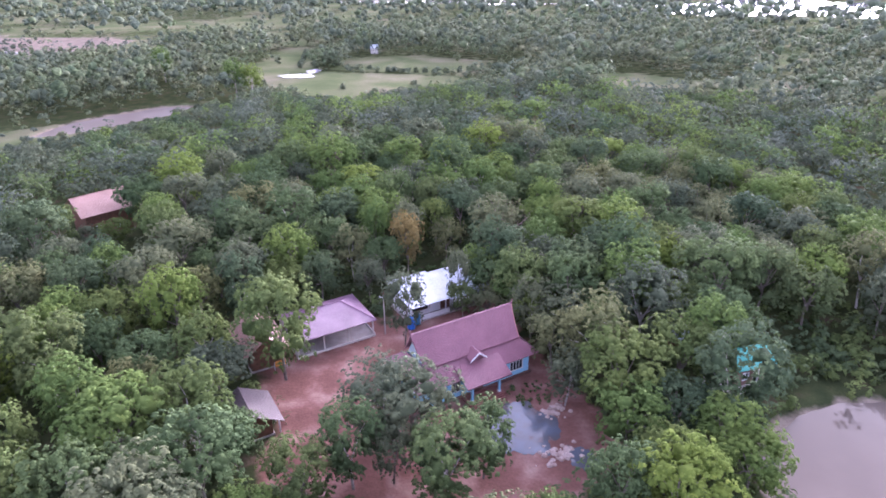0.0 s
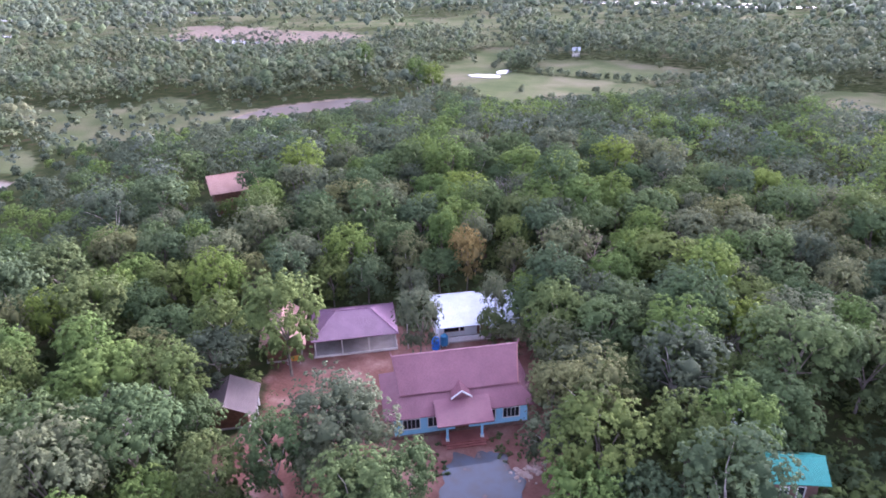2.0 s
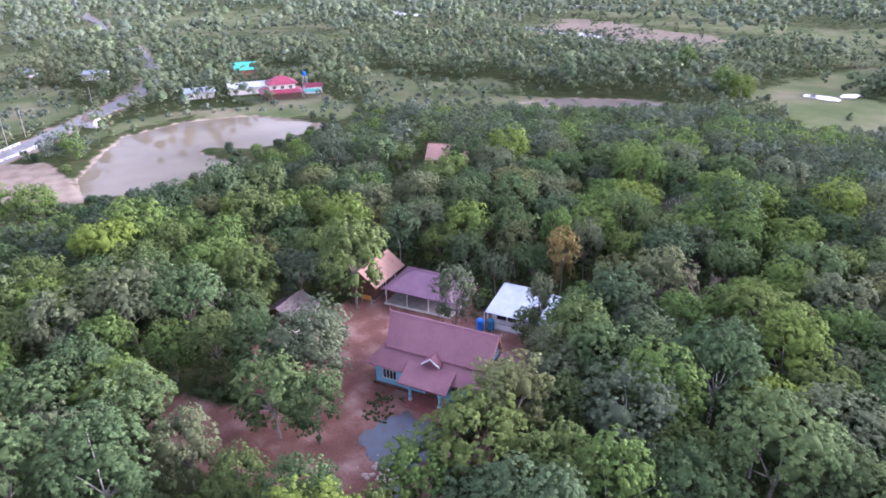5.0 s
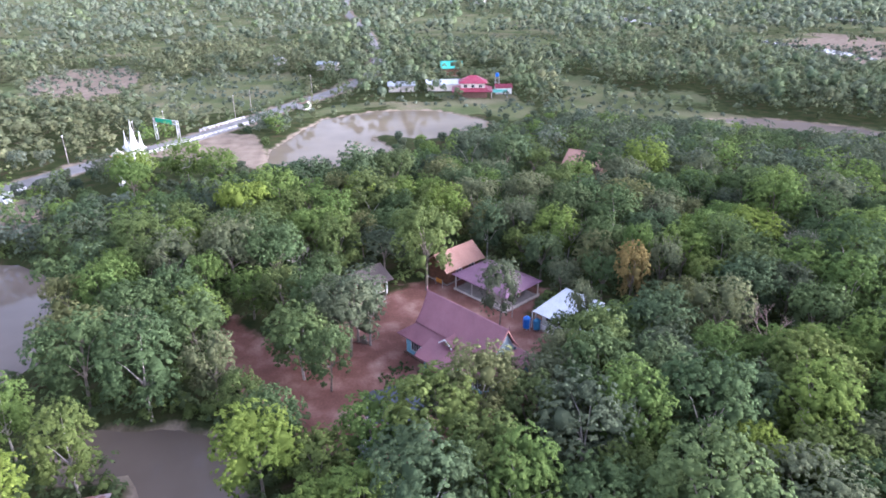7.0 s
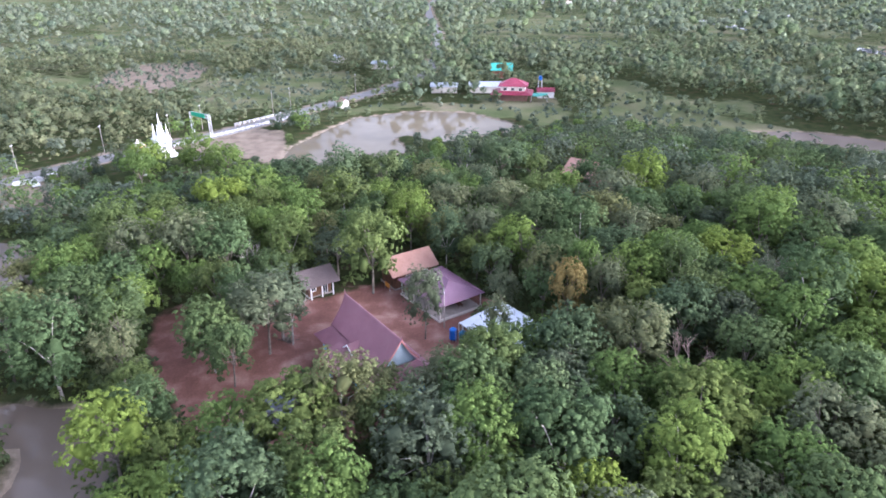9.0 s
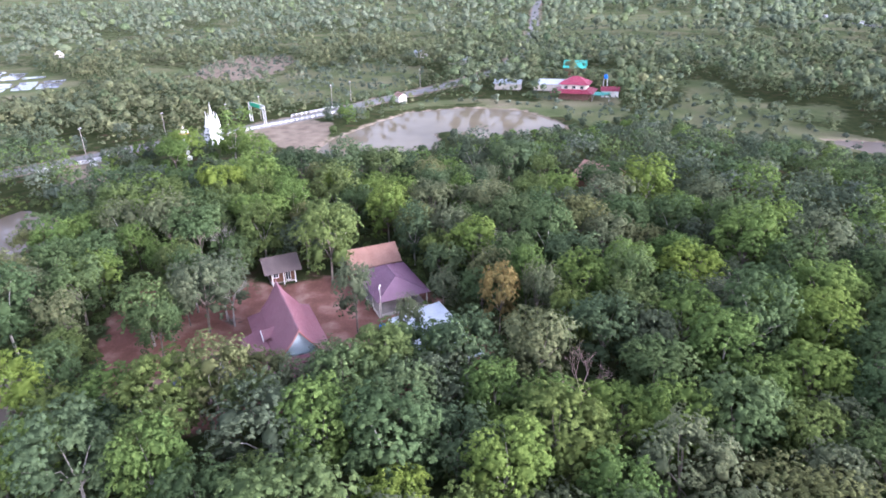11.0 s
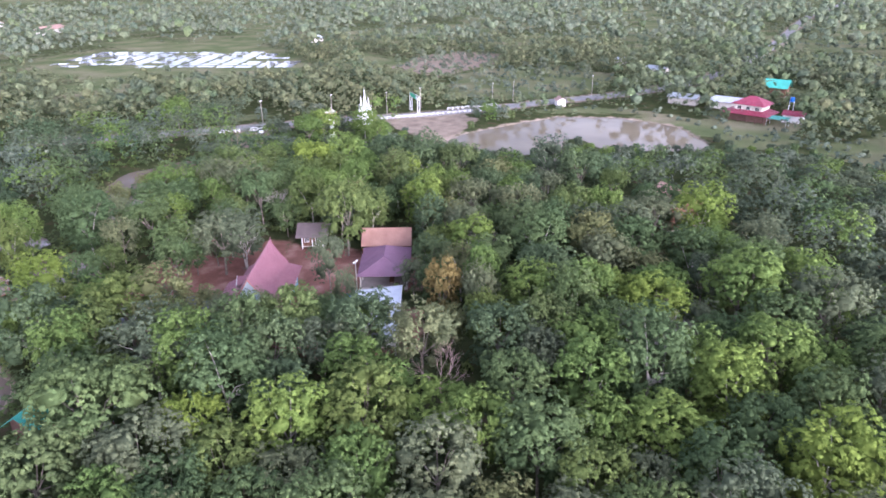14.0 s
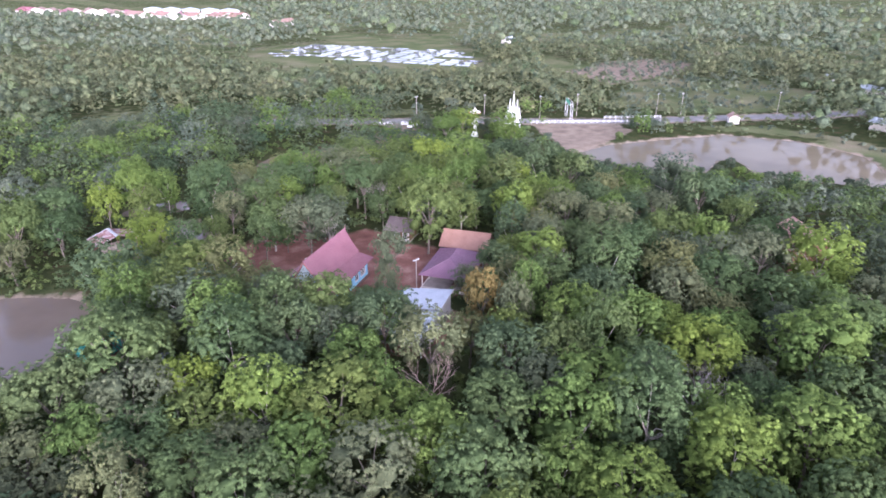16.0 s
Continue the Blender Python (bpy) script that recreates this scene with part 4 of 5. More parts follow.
def make_red_house():
    h = thing("red_roofed_house", pose(-178.5, 115.5, 0, 0, 0, 76), "two-storey cream house with crimson hipped roofs by the pond", "house")
    part("ground_floor", Shape().box(-5.5, 5.5, -4, 4, -0.2, 2.9), PLINTH, h)
    body = wall_with_openings(Shape(), -4.5, 4.5, -3.4, 0.2, 2.9, 5.6, [(-3.6, -2.2, 3.7, 4.9), (-0.7, 0.7, 3.7, 4.9), (2.2, 3.6, 3.7, 4.9)])
    body.box(-4.5, 4.5, 3.3, 3.5, 2.9, 5.6).box(-4.6, -4.4, -3.3, 3.3, 2.9, 5.6).box(4.4, 4.6, -3.3, 3.3, 2.9, 5.6)
    part("upper_floor", body, CREAM, h)
    for a in (-3.6, -0.7, 2.2):
        window(h, a, a + 1.4, -3.4, 3.7, 4.9, 2)
    part("upper_roof", hip_roof(Shape(), -5.6, 5.6, -4.5, 4.5, 5.5, 7.9), RED_ROOF, h)
    part("veranda_roof", hip_skirt(Shape(), (-4.55, 4.55, -3.45, 3.45, 3.7), (-8.2, 7.6, -6.6, 5.0, 2.7), 0.1), RED_ROOF, h)
    for k in range(6):
        x = -7.6 + 2.9 * k
        part("post", Shape().box(x - 0.12, x + 0.12, -6.3, -6.06, -0.2, 2.75), PLINTH, h)
    a = gable_house("red_roofed_annex", pose(-180.5, 128.5, 0, 0, 0, 84), "low white annex with a pinkish red roof", (6.0, 4.0), 2.5, 3.7, 0.5, RED_ROOF, WHITE_PAINT)
    t = thing("teal_awning", pose(-172.5, 124.5, 0, 0, 0, 76), "teal sheet awning on thin posts", "awning")
    part("sheet", Shape().slab([(-3.2, -1.8, 2.3), (3.2, -1.8, 2.3), (3.2, 1.8, 2.8), (-3.2, 1.8, 2.8)], 0.06), TEAL, t)
    for x in (-3, 3):
        for y in (-1.6, 1.6):
            part("post", Shape().tube((x, y, -0.2), (x, y, 2.5 + 0.14 * y), 0.06), STEEL, t)
    w = thing("tank_tower", pose(-184, 127, 0), "blue water tank on a tall steel tower", "water tower")
    for x in (-0.8, 0.8):
        for y in (-0.8, 0.8):
            part("leg", Shape().tube((x, y, -0.2), (x * 0.8, y * 0.8, 6.0), 0.08), STEEL, w)
    part("tank", Shape().lathe([(0.6, 6.0), (0.7, 6.2), (0.7, 7.3), (0.35, 7.6)], 14), TANK_BLUE, w)
    gable_house("white_shed", pose(-194, 108, 0, 0, 0, 82), "long white-roofed shed behind the red house", (15.0, 6.0), 2.7, 4.2, 0.6, WHITE_ROOF, CREAM, category="shed")
    gable_house("white_shed", pose(-196, 90, 0, 0, 0, 82), "white-roofed shed half hidden by trees", (10.0, 5.0), 2.5, 3.8, 0.6, WHITE_ROOF, CREAM, category="shed")
    gable_house("teal_roofed_house", pose(-229, 118.5, 0, 0, 0, 82), "house with a bright teal roof among trees", (8.5, 6.0), 3.6, 6.4, 0.8, TEAL, WOOD)
make_red_house()

# ---- shrine, lamp, gate and railings by the road ----
def make_shrine():
    s = thing("white_shrine", pose(-108.5, 5.5, 0, 0, 0, 40), "white shrine crowned with a cluster of slender spires", "shrine")
    part("base", Shape().box(-3.2, 3.2, -2.6, 2.6, -0.2, 1.0).box(-2.6, 2.6, -2.1, 2.1, 1.0, 1.7), WHITE_PAINT, s)
    part("body", Shape().box(-2.0, 2.0, -1.6, 1.6, 1.7, 4.6), WHITE_PAINT, s)
    # flat near-black face: shade of a recess as colour, nothing is hollowed out
    part("niche", Shape().add([(-0.7, -1.62, 1.8), (0.7, -1.62, 1.8), (0.7, -1.62, 3.4), (0, -1.62, 4.2), (-0.7, -1.62, 3.4)], [(0, 1, 2, 3, 4)]), DARK, s)
    part("cornice", Shape().box(-2.4, 2.4, -2.0, 2.0, 4.6, 4.9).box(-2.1, 2.1, -1.7, 1.7, 4.9, 5.2), WHITE_PAINT, s)
    def spire(x, y, z, k):
        part("spire", Shape().lathe([(0.8 * k, 0), (0.85 * k, 0.4 * k), (0.6 * k, 0.7 * k), (0.62 * k, 1.1 * k), (0.42 * k, 1.5 * k), (0.44 * k, 1.8 * k), (0.25 * k, 2.6 * k), (0.12 * k, 4.0 * k), (0.02 * k, 5.6 * k)], 14, (x, y, z)), WHITE_PAINT, s)
    spire(0, 0, 5.2, 1.25)
    for x in (-1.55, 1.55):
        for y in (-1.2, 1.2):
            spire(x, y, 4.9, 0.8)
    for x, y in ((0, -2.0), (0, 2.0), (-2.5, 0), (2.5, 0)):
        spire(x, y, 3.2, 0.72)
    for x in (-2.7, 2.7):
        spire(x, -2.1, 1.0, 0.5)
    o = thing("spirit_house", pose(-90.5, 6.0, 0), "white pedestal shrine under an orange-rimmed parasol", "shrine")
    part("pedestal", Shape().lathe([(1.1, -0.2), (1.1, 0.8), (0.7, 1.2), (0.55, 3.4), (0.9, 3.8), (0.9, 5.0), (0.7, 5.6)], 14), WHITE_PAINT, o)
    part("stem", Shape().tube((0, 0, 5.6), (0, 0, 8.2), 0.1), WHITE_PAINT, o)
    part("parasol", Shape().lathe([(1.75, 7.6), (1.7, 7.75), (0.8, 8.3), (0.25, 8.6), (0.05, 9.3)], 20), CREAM, o)
    part("rim", Shape().lathe([(1.8, 7.45), (1.82, 7.62), (1.7, 7.62), (1.7, 7.45)], 20), ORANGE, o)
make_shrine()

def make_gantry():
    a, b = Vector((-135.6, 6.0, 0)), Vector((-129.0, 13.4, 0))
    g = thing("road_gantry", pose(a.x, a.y, 0, 0, 0, math.degrees(math.atan2(b.y - a.y, b.x - a.x))), "steel lattice gantry over the road with a green sign board", "gantry")
    L, H = (b - a).length, 6.6
    for x in (0, L):
        post = part("post", Shape().box(x - 0.08, x + 0.08, -0.45, -0.33, -0.2, H), STEEL, g)
        part("chord", Shape().box(x - 0.08, x + 0.08, 0.33, 0.45, -0.2, H), STEEL, post)
        for k in range(7):
            z = 0.3 + 0.9 * k
            part("brace", Shape().tube((x, -0.39 if k % 2 else 0.39, z), (x, 0.39 if k % 2 else -0.39, z + 0.9), 0.05, None, 5), STEEL, post)
    for z in (H, H - 0.9):
        for y in (-0.39, 0.39):
            part("beam", Shape().box(0, L, y - 0.06, y + 0.06, z - 0.07, z + 0.07), STEEL, g)
    for k in range(8):
        part("brace", Shape().tube((L * k / 8, -0.39, H - 0.9), (L * (k + 1) / 8, -0.39, H), 0.04, None, 5), STEEL, g)
    part("sign", Shape().box(1.2, L - 1.6, -0.56, -0.47, H - 0.95, H + 0.3), SIGN_GREEN, g, "green sign board")
make_gantry()

def railing(points, n, label):
    r = thing("railing", pose(0, 0, 0), label, "railing", "road railings")
    a, b = Vector((*points[0], 0)), Vector((*points[1], 0))
    for k in range(n + 1):
        p = a.lerp(b, k / n)
        part("post", Shape().box(p.x - 0.1, p.x + 0.1, p.y - 0.1, p.y + 0.1, -0.1, 1.0), WHITE_PAINT, r)
    for z in (0.5, 0.92):
        part("rail", Shape().tube((a.x, a.y, z), (b.x, b.y, z), 0.07, None, 6), WHITE_PAINT, r)
railing([(-117.5, 5.5), (-152.5, 34.5)], 22, "white concrete railing along the road")
railing([(-142.5, 17.5), (-158.0, 30.0)], 10, "white concrete railing across the road")
railing([(-83.5, -22.5), (-92.0, -16.0)], 10, "white concrete railing by the road bridge")
railing([(-76.0, -28.0), (-81.0, -24.5)], 5, "short white railing at the road bend")
for x, y in ((-93, -26), (-113, -12.5), (-139, 8), (-160, 27), (-168, 32), (-196, 54), (-126, 2)):
    pole(x, y, 8.0, "pale concrete power pole beside the road", "roadside poles")
gable_house("roadside_hut", pose(-170, 50.5, 0, 0, 0, 36), "salmon-roofed hut beside the road", (4.0, 3.0), 2.2, 3.4, 0.5, TERRACOTTA, CREAM, category="hut")
for x, y, a, L, mat, lab in ((-297, -176, 20, 13, WHITE_ROOF, "long white-roofed barn among fields"), (-287, 40, 36, 7, WHITE_ROOF, "white shed beyond the meadow"), (-37.5, 336, 10, 3.2, WHITE_ROOF, "small pale hut in the far field"),
                          (-262, 64, 70, 10, WHITE_ROOF, "pale-roofed house beyond the meadow")):
    gable_house("far_shed", pose(x, y, 0, 0, 0, a), lab, (L, 5.0), 2.6, 4.0, 0.5, mat, CREAM, category="shed")
rnd = random.Random(11)
for k in range(16):
    x, y = -118 - 8.6 * k + rnd.uniform(-8, 8), -770 + 17 * k + rnd.uniform(-12, 12)
    gable_house("town_house", pose(x, y, 0, 0, 0, rnd.uniform(60, 110)), "distant town house with a broad sheet roof", (rnd.uniform(20, 34), 16), 3.0, 6.5, 1.0, TERRACOTTA if k % 4 else RED_ROOF, CREAM)
for k in range(5):
    gable_house("town_shed", pose(-232 - 14 * k, -690 + 22 * k, 0, 0, 0, 70), "distant white-roofed town shed", (26, 18), 3.0, 5.0, 1.0, WHITE_ROOF, CREAM, category="shed")
gable_house("far_shed", pose(-248, -407, 0, 0, 0, 30), "long salmon-roofed barn among the far woods", (30, 9), 3.5, 6.0, 1.0, TERRACOTTA, CREAM, category="shed")
for k in range(9):
    x, y = -760 + rnd.uniform(-70, 70), 190 + 26 * k
    gable_house("town_house", pose(x, y, 0, 0, 0, rnd.uniform(0, 180)), "distant pale village house", (rnd.uniform(9, 15), 8), 3.5, 6.0, 0.8, RED_ROOF if k % 3 == 0 else WHITE_ROOF, CREAM)

def make_paddies():
    """Flooded rice cells divided by earth bunds."""
    s = Shape()
    rnd = random.Random(5)
    base = Matrix.Translation((-192, -182, 0)) @ Matrix.Rotation(radians(-62), 4, "Z")
    for i in range(13):
        for j in range(8):
            if rnd.random() < 0.12:
                continue
            x0 = -68 + i * 10.5 + rnd.uniform(0, 0.8)
            x1 = -68 + i * 10.5 + rnd.uniform(9.0, 10.0)
            y0, y1 = -34 + j * 8.3, -34 + j * 8.3 + rnd.uniform(6.2, 7.6)
            p = [base @ Vector(q) for q in ((x0, y0 + rnd.uniform(0, 1.5), 0.16), (x1, y0, 0.16), (x1 - rnd.uniform(0, 1.5), y1, 0.16), (x0, y1, 0.16))]
            if inside(PADDY, np.array([p[0].x]), np.array([p[0].y]))[0] > 0:
                s.add(p, [(0, 1, 2, 3)])
    solid("water_paddies", s, PUDDLE, "flooded rice cells divided by low bunds", "rice field", kind="structure")
make_paddies()
puddle_far = Shape()
for cx, cy, rx, ry in ((-63, 273, 7, 4), (-58, 284, 3, 5), (-250, 340, 30, 7), (-290, 338, 22, 5), (-470, 330, 50, 8), (-560, 420, 70, 14), (-420, 500, 60, 10), (-30, 640, 80, 14), (60, 610, 40, 8)):
    puddle_far.add([(cx + rx * math.cos(k * 0.4488) * (1 + 0.2 * math.sin(3 * k + cx)), cy + ry * math.sin(k * 0.4488) * (1 + 0.2 * math.sin(2 * k + cy)), 0.3) for k in range(14)], [tuple(range(14))])
solid("water_field_pools", puddle_far, PUDDLE, "shallow pools in distant fields that mirror the sky", "pool", kind="structure")

def parked_car(x, y, turn, label):
    c = thing("parked_car", pose(x, y, 0.05, 0, 0, turn), label, "car")
    prof = [(-2.1, 0.35), (-2.1, 0.8), (-1.9, 0.95), (-1.5, 1.45), (0.3, 1.5), (1.0, 1.0), (2.0, 0.85), (2.15, 0.6), (2.15, 0.35)]
    n = len(prof)
    s = Shape().add([(px, sy * (0.85 if pz < 1.2 else 0.68), pz) for sy in (-1, 1) for px, pz in prof], [tuple(range(n)), tuple(range(2 * n - 1, n - 1, -1))] + [(i, i + n, (i + 1) % n + n, (i + 1) % n) for i in range(n)])
    part("body", s, WHITE_PAINT, c)
    part("windscreen", Shape().slab([(0.42, -0.6, 1.45), (0.42, 0.6, 1.45), (0.98, 0.7, 1.05), (0.98, -0.7, 1.05)], 0.02), GLASS, c)
    part("rear_window", Shape().slab([(-1.86, -0.66, 1.05), (-1.86, 0.66, 1.05), (-1.55, 0.6, 1.44), (-1.55, -0.6, 1.44)], 0.02), GLASS, c)
    for wx in (-1.3, 1.35):
        for wy in (-0.8, 0.8):
            w = part("wheel", Shape().tube((wx, wy - 0.1, 0.32), (wx, wy + 0.1, 0.32), 0.32, None, 14), DARK, c)
            part("rim", Shape().tube((wx, wy - 0.11, 0.32), (wx, wy + 0.11, 0.32), 0.18, None, 10), STEEL, w)
parked_car(-83.5, -17.5, 40, "white saloon car parked on the roadside")

wall_low = thing("roadside_wall", pose(-86.0, -20.0, 0, 0, 0, 127), "low white painted wall along the roadside lot", "wall")
part("panel", Shape().box(-3.4, 3.4, -0.12, 0.12, -0.2, 0.9), WHITE_PAINT, wall_low)
part("coping", Shape().box(-3.5, 3.5, -0.18, 0.18, 0.9, 1.0), WHITE_PAINT, wall_low)
stump = thing("brush_pile", pose(-6.9, 54.9, 0), "dark heap of cut brush and a stump", "brush pile")
rs = random.Random(9)
for _ in range(26):
    a, r = rs.uniform(0, 6.28), rs.uniform(0.1, 1.0)
    part("stick", Shape().tube((r * math.cos(a), r * math.sin(a), rs.uniform(0.0, 0.5)), (r * math.cos(a) + rs.uniform(-0.9, 0.9), r * math.sin(a) + rs.uniform(-0.9, 0.9), rs.uniform(0.1, 0.8)), 0.06, 0.03, 5), BARK, stump)
part("stump", Shape().tube((0, 0, -0.1), (0, 0, 0.6), 0.4, 0.34, 10), BARK, stump)
lean = thing("sheet_stack", plan(9.6, 3.2, 0, 10), "pale boards leaning beside the hall", "boards")
for k in range(3):
    part("board", Shape().box(-0.9 + 0.25 * k, -0.75 + 0.25 * k, -1.0, 1.0, 0.0, 1.2 - 0.2 * k), CREAM, lean)

# ---- trees ----
def unit(a):
    return a / (np.linalg.norm(a, axis=-1, keepdims=True) + 1e-9)

def leaf_cloud(rng, centres, radii, tufts, blades, size, heart, squash=0.85, lift=0.0, far=False):
    """Leaf tufts over the upper and outer side of each clump: every tuft a rosette of drooping blades.
    Gives vertices, normals and a tone for each vertex."""
    cid = np.repeat(np.arange(len(centres)), tufts)
    m = len(cid)
    d = rng.normal(size=(m, 3))
    d[:, 2] = d[:, 2] * 0.85 + 0.45
    d = unit(d)
    p = centres[cid] + d * (radii[cid] * rng.uniform(0.72, 1.08, m))[:, None] * np.array([1, 1, squash])
    axis = unit(d * 0.75 + rng.normal(size=(m, 3)) * 0.2 + np.array([0, 0, 0.75]))
    s1 = unit(np.cross(axis, rng.normal(size=(m, 3))))
    s2 = np.cross(axis, s1)
    out = unit(p - np.asarray(heart))
    # blades
    k = np.repeat(np.arange(m), blades)
    q = len(k)
    ang = np.tile(np.arange(blades) * 2 * math.pi / blades, m) + rng.uniform(-0.45, 0.45, q)
    way = s1[k] * np.cos(ang)[:, None] + s2[k] * np.sin(ang)[:, None]
    side = np.cross(axis[k], way)
    big = (size * rng.uniform(0.75, 1.3, m))[k] * rng.uniform(0.75, 1.2, q)
    droop = rng.uniform(0.1, 0.5, q) if far else rng.uniform(0.35, 0.85, q)
    base = p[k] + axis[k] * (big * 0.12)[:, None]
    end = base + way * (big * 0.95)[:, None] - axis[k] * (big * droop)[:, None]
    wide = (big * rng.uniform(0.34, 0.52, q))[:, None] * (1.35 if blades < 4 else 1.1)
    mid = base * 0.35 + end * 0.65
    v = np.stack([base - way * (0.1 * big)[:, None], mid - side * wide + (end - mid) * 0.4, mid + side * wide + (end - mid) * 0.7], 1)
    body = d[k] * 0.3 + out[k] * 0.35 + np.array([0, 0, lift])
    top = unit(body + axis[k] * 0.8)
    rim = unit(body + out[k] * 0.4 + d[k] * 0.2) if far else unit(body + axis[k] * 0.1 + way * 0.75)
    nrm = np.stack([top, rim, rim], 1)
    patch = rng.uniform(0.1, 0.45, len(centres))[cid]
    tone = np.clip(((patch + 0.08 if far else patch) + rng.beta(1.6, 2.2, m) * 0.45)[k] + rng.uniform(-0.08, 0.22, q), 0, 1)
    return v.reshape(-1, 3), nrm.reshape(-1, 3), np.repeat(tone, 3)

P5 = (1 + 5 ** 0.5) / 2
ICO_V = np.array([(a, b * P5, 0) for a in (-1, 1) for b in (-1, 1)] + [(0, a, b * P5) for a in (-1, 1) for b in (-1, 1)] + [(a * P5, 0, b) for b in (-1, 1) for a in (-1, 1)])
ICO_V /= np.linalg.norm(ICO_V[0])
ICO_F = np.array([(i, j, k) if np.dot(np.cross(ICO_V[j] - ICO_V[i], ICO_V[k] - ICO_V[i]), ICO_V[i]) > 0 else (i, k, j)
                  for i in range(12) for j in range(i + 1, 12) for k in range(j + 1, 12)
                  if max(np.linalg.norm(ICO_V[i] - ICO_V[j]), np.linalg.norm(ICO_V[j] - ICO_V[k]), np.linalg.norm(ICO_V[i] - ICO_V[k])) < 1.2])
def lumps(rng, centres, radii, heart, lift=0.0):
    """Uneven closed clumps of far foliage: vertices, normals and faces."""
    n = len(centres)
    turn = rng.normal(size=(n, 3, 3))
    turn = np.linalg.qr(turn)[0]
    d = np.einsum("nij,vj->nvi", turn, ICO_V)
    flipped = np.linalg.det(turn) < 0
    d[flipped] *= -1
    v = centres[:, None] + d * (radii[:, None, None] * rng.uniform(0.5, 1.3, (n, 12, 1))) * np.array([1, 1, 0.85])
    out = v - np.asarray(heart)
    out /= np.linalg.norm(out, axis=2)[..., None] + 1e-6
    sm = d + 0.4 * out + np.array([0, 0, lift])
    sm /= np.linalg.norm(sm, axis=2)[..., None]
    f = (ICO_F[None] + 12 * np.arange(n)[:, None, None]).reshape(-1, 3)
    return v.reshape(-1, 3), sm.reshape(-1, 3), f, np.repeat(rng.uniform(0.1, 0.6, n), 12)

def mesh_from(name, v, normals, tone, mat, extra=()):
    me = bpy.data.meshes.new(name)
    faces = [np.arange(len(v)).reshape(-1, 3)]
    verts, norms, tones, at = [v], [normals], [tone], len(v)
    for ev, en, ef, et in extra:
        verts.append(ev), norms.append(en), faces.append(ef + at), tones.append(et)
        at += len(ev)
    v, normals, faces, tone = np.concatenate(verts), np.concatenate(norms), np.concatenate(faces), np.concatenate(tones)
    me.vertices.add(len(v))
    me.vertices.foreach_set("co", np.asarray(v, np.float32).ravel())
    me.loops.add(faces.size)
    me.loops.foreach_set("vertex_index", faces.astype(np.int32).ravel())
    me.polygons.add(len(faces))
    me.polygons.foreach_set("loop_start", np.arange(0, faces.size, 3, dtype=np.int32))
    me.update(calc_edges=True)
    me.shade_smooth()
    me.normals_split_custom_set_from_vertices(np.asarray(normals, np.float32).tolist())
    me.attributes.new("tone", "FLOAT", "POINT").data.foreach_set("value", tone.astype(np.float32))
    me.materials.append(mat)
    return me

def clumps(rng, form, count, r):
    """Centres and radii of the leaf clumps of one crown of radius r, its foot at z = 0."""
    c, rad = [], []
    for k in range(count):
        a = k * 2.39996 + rng.uniform(-0.5, 0.5)
        h = (k + 0.5) / count
        if form == "dome":
            el = math.asin(min(0.97, -0.5 + 1.45 * h))
            q = rng.uniform(0.62, 0.86) * r
            z = 0.72 * q * math.sin(el)
        elif form == "tall":
            el = math.asin(min(0.97, -0.7 + 1.65 * h))
            q = rng.uniform(0.58, 0.82) * r
            z = 1.25 * q * math.sin(el)
        else:
            el = math.asin(min(0.95, -0.3 + 1.15 * h))
            q = rng.uniform(0.5, 0.95) * r
            z = 0.5 * q * math.sin(el) + rng.uniform(-0.1, 0.1) * r
        if k % 6 == 0:
            q, el, z = 0.62 * r, 0.3, -0.75 * r
        c.append((q * math.cos(el) * math.cos(a), q * math.cos(el) * math.sin(a), z))
        rad.append(r * rng.uniform(0.22, 0.4))
    return np.array(c), np.array(rad)

def branch_shape(rng, trunk_h, tips, r0, sides=6):
    s = Shape()
    lean = Vector((rng.uniform(-0.3, 0.3), rng.uniform(-0.3, 0.3), trunk_h * 0.55))
    s.tube((0, 0, -0.4), lean, r0, r0 * 0.75, sides)
    fork = Vector((lean.x * 1.5, lean.y * 1.5, trunk_h))
    s.tube(lean, fork, r0 * 0.75, r0 * 0.5, sides)
    for t in tips:
        t = Vector(t)
        mid = fork.lerp(t, 0.5) + Vector((rng.uniform(-0.4, 0.4), rng.uniform(-0.4, 0.4), 0.3))
        base = lean.lerp(fork, rng.uniform(0.2, 1.0))
        s.tube(base, mid, r0 * 0.42, r0 * 0.25, 5)
        s.tube(mid, t, r0 * 0.25, r0 * 0.06, 4)
    return s

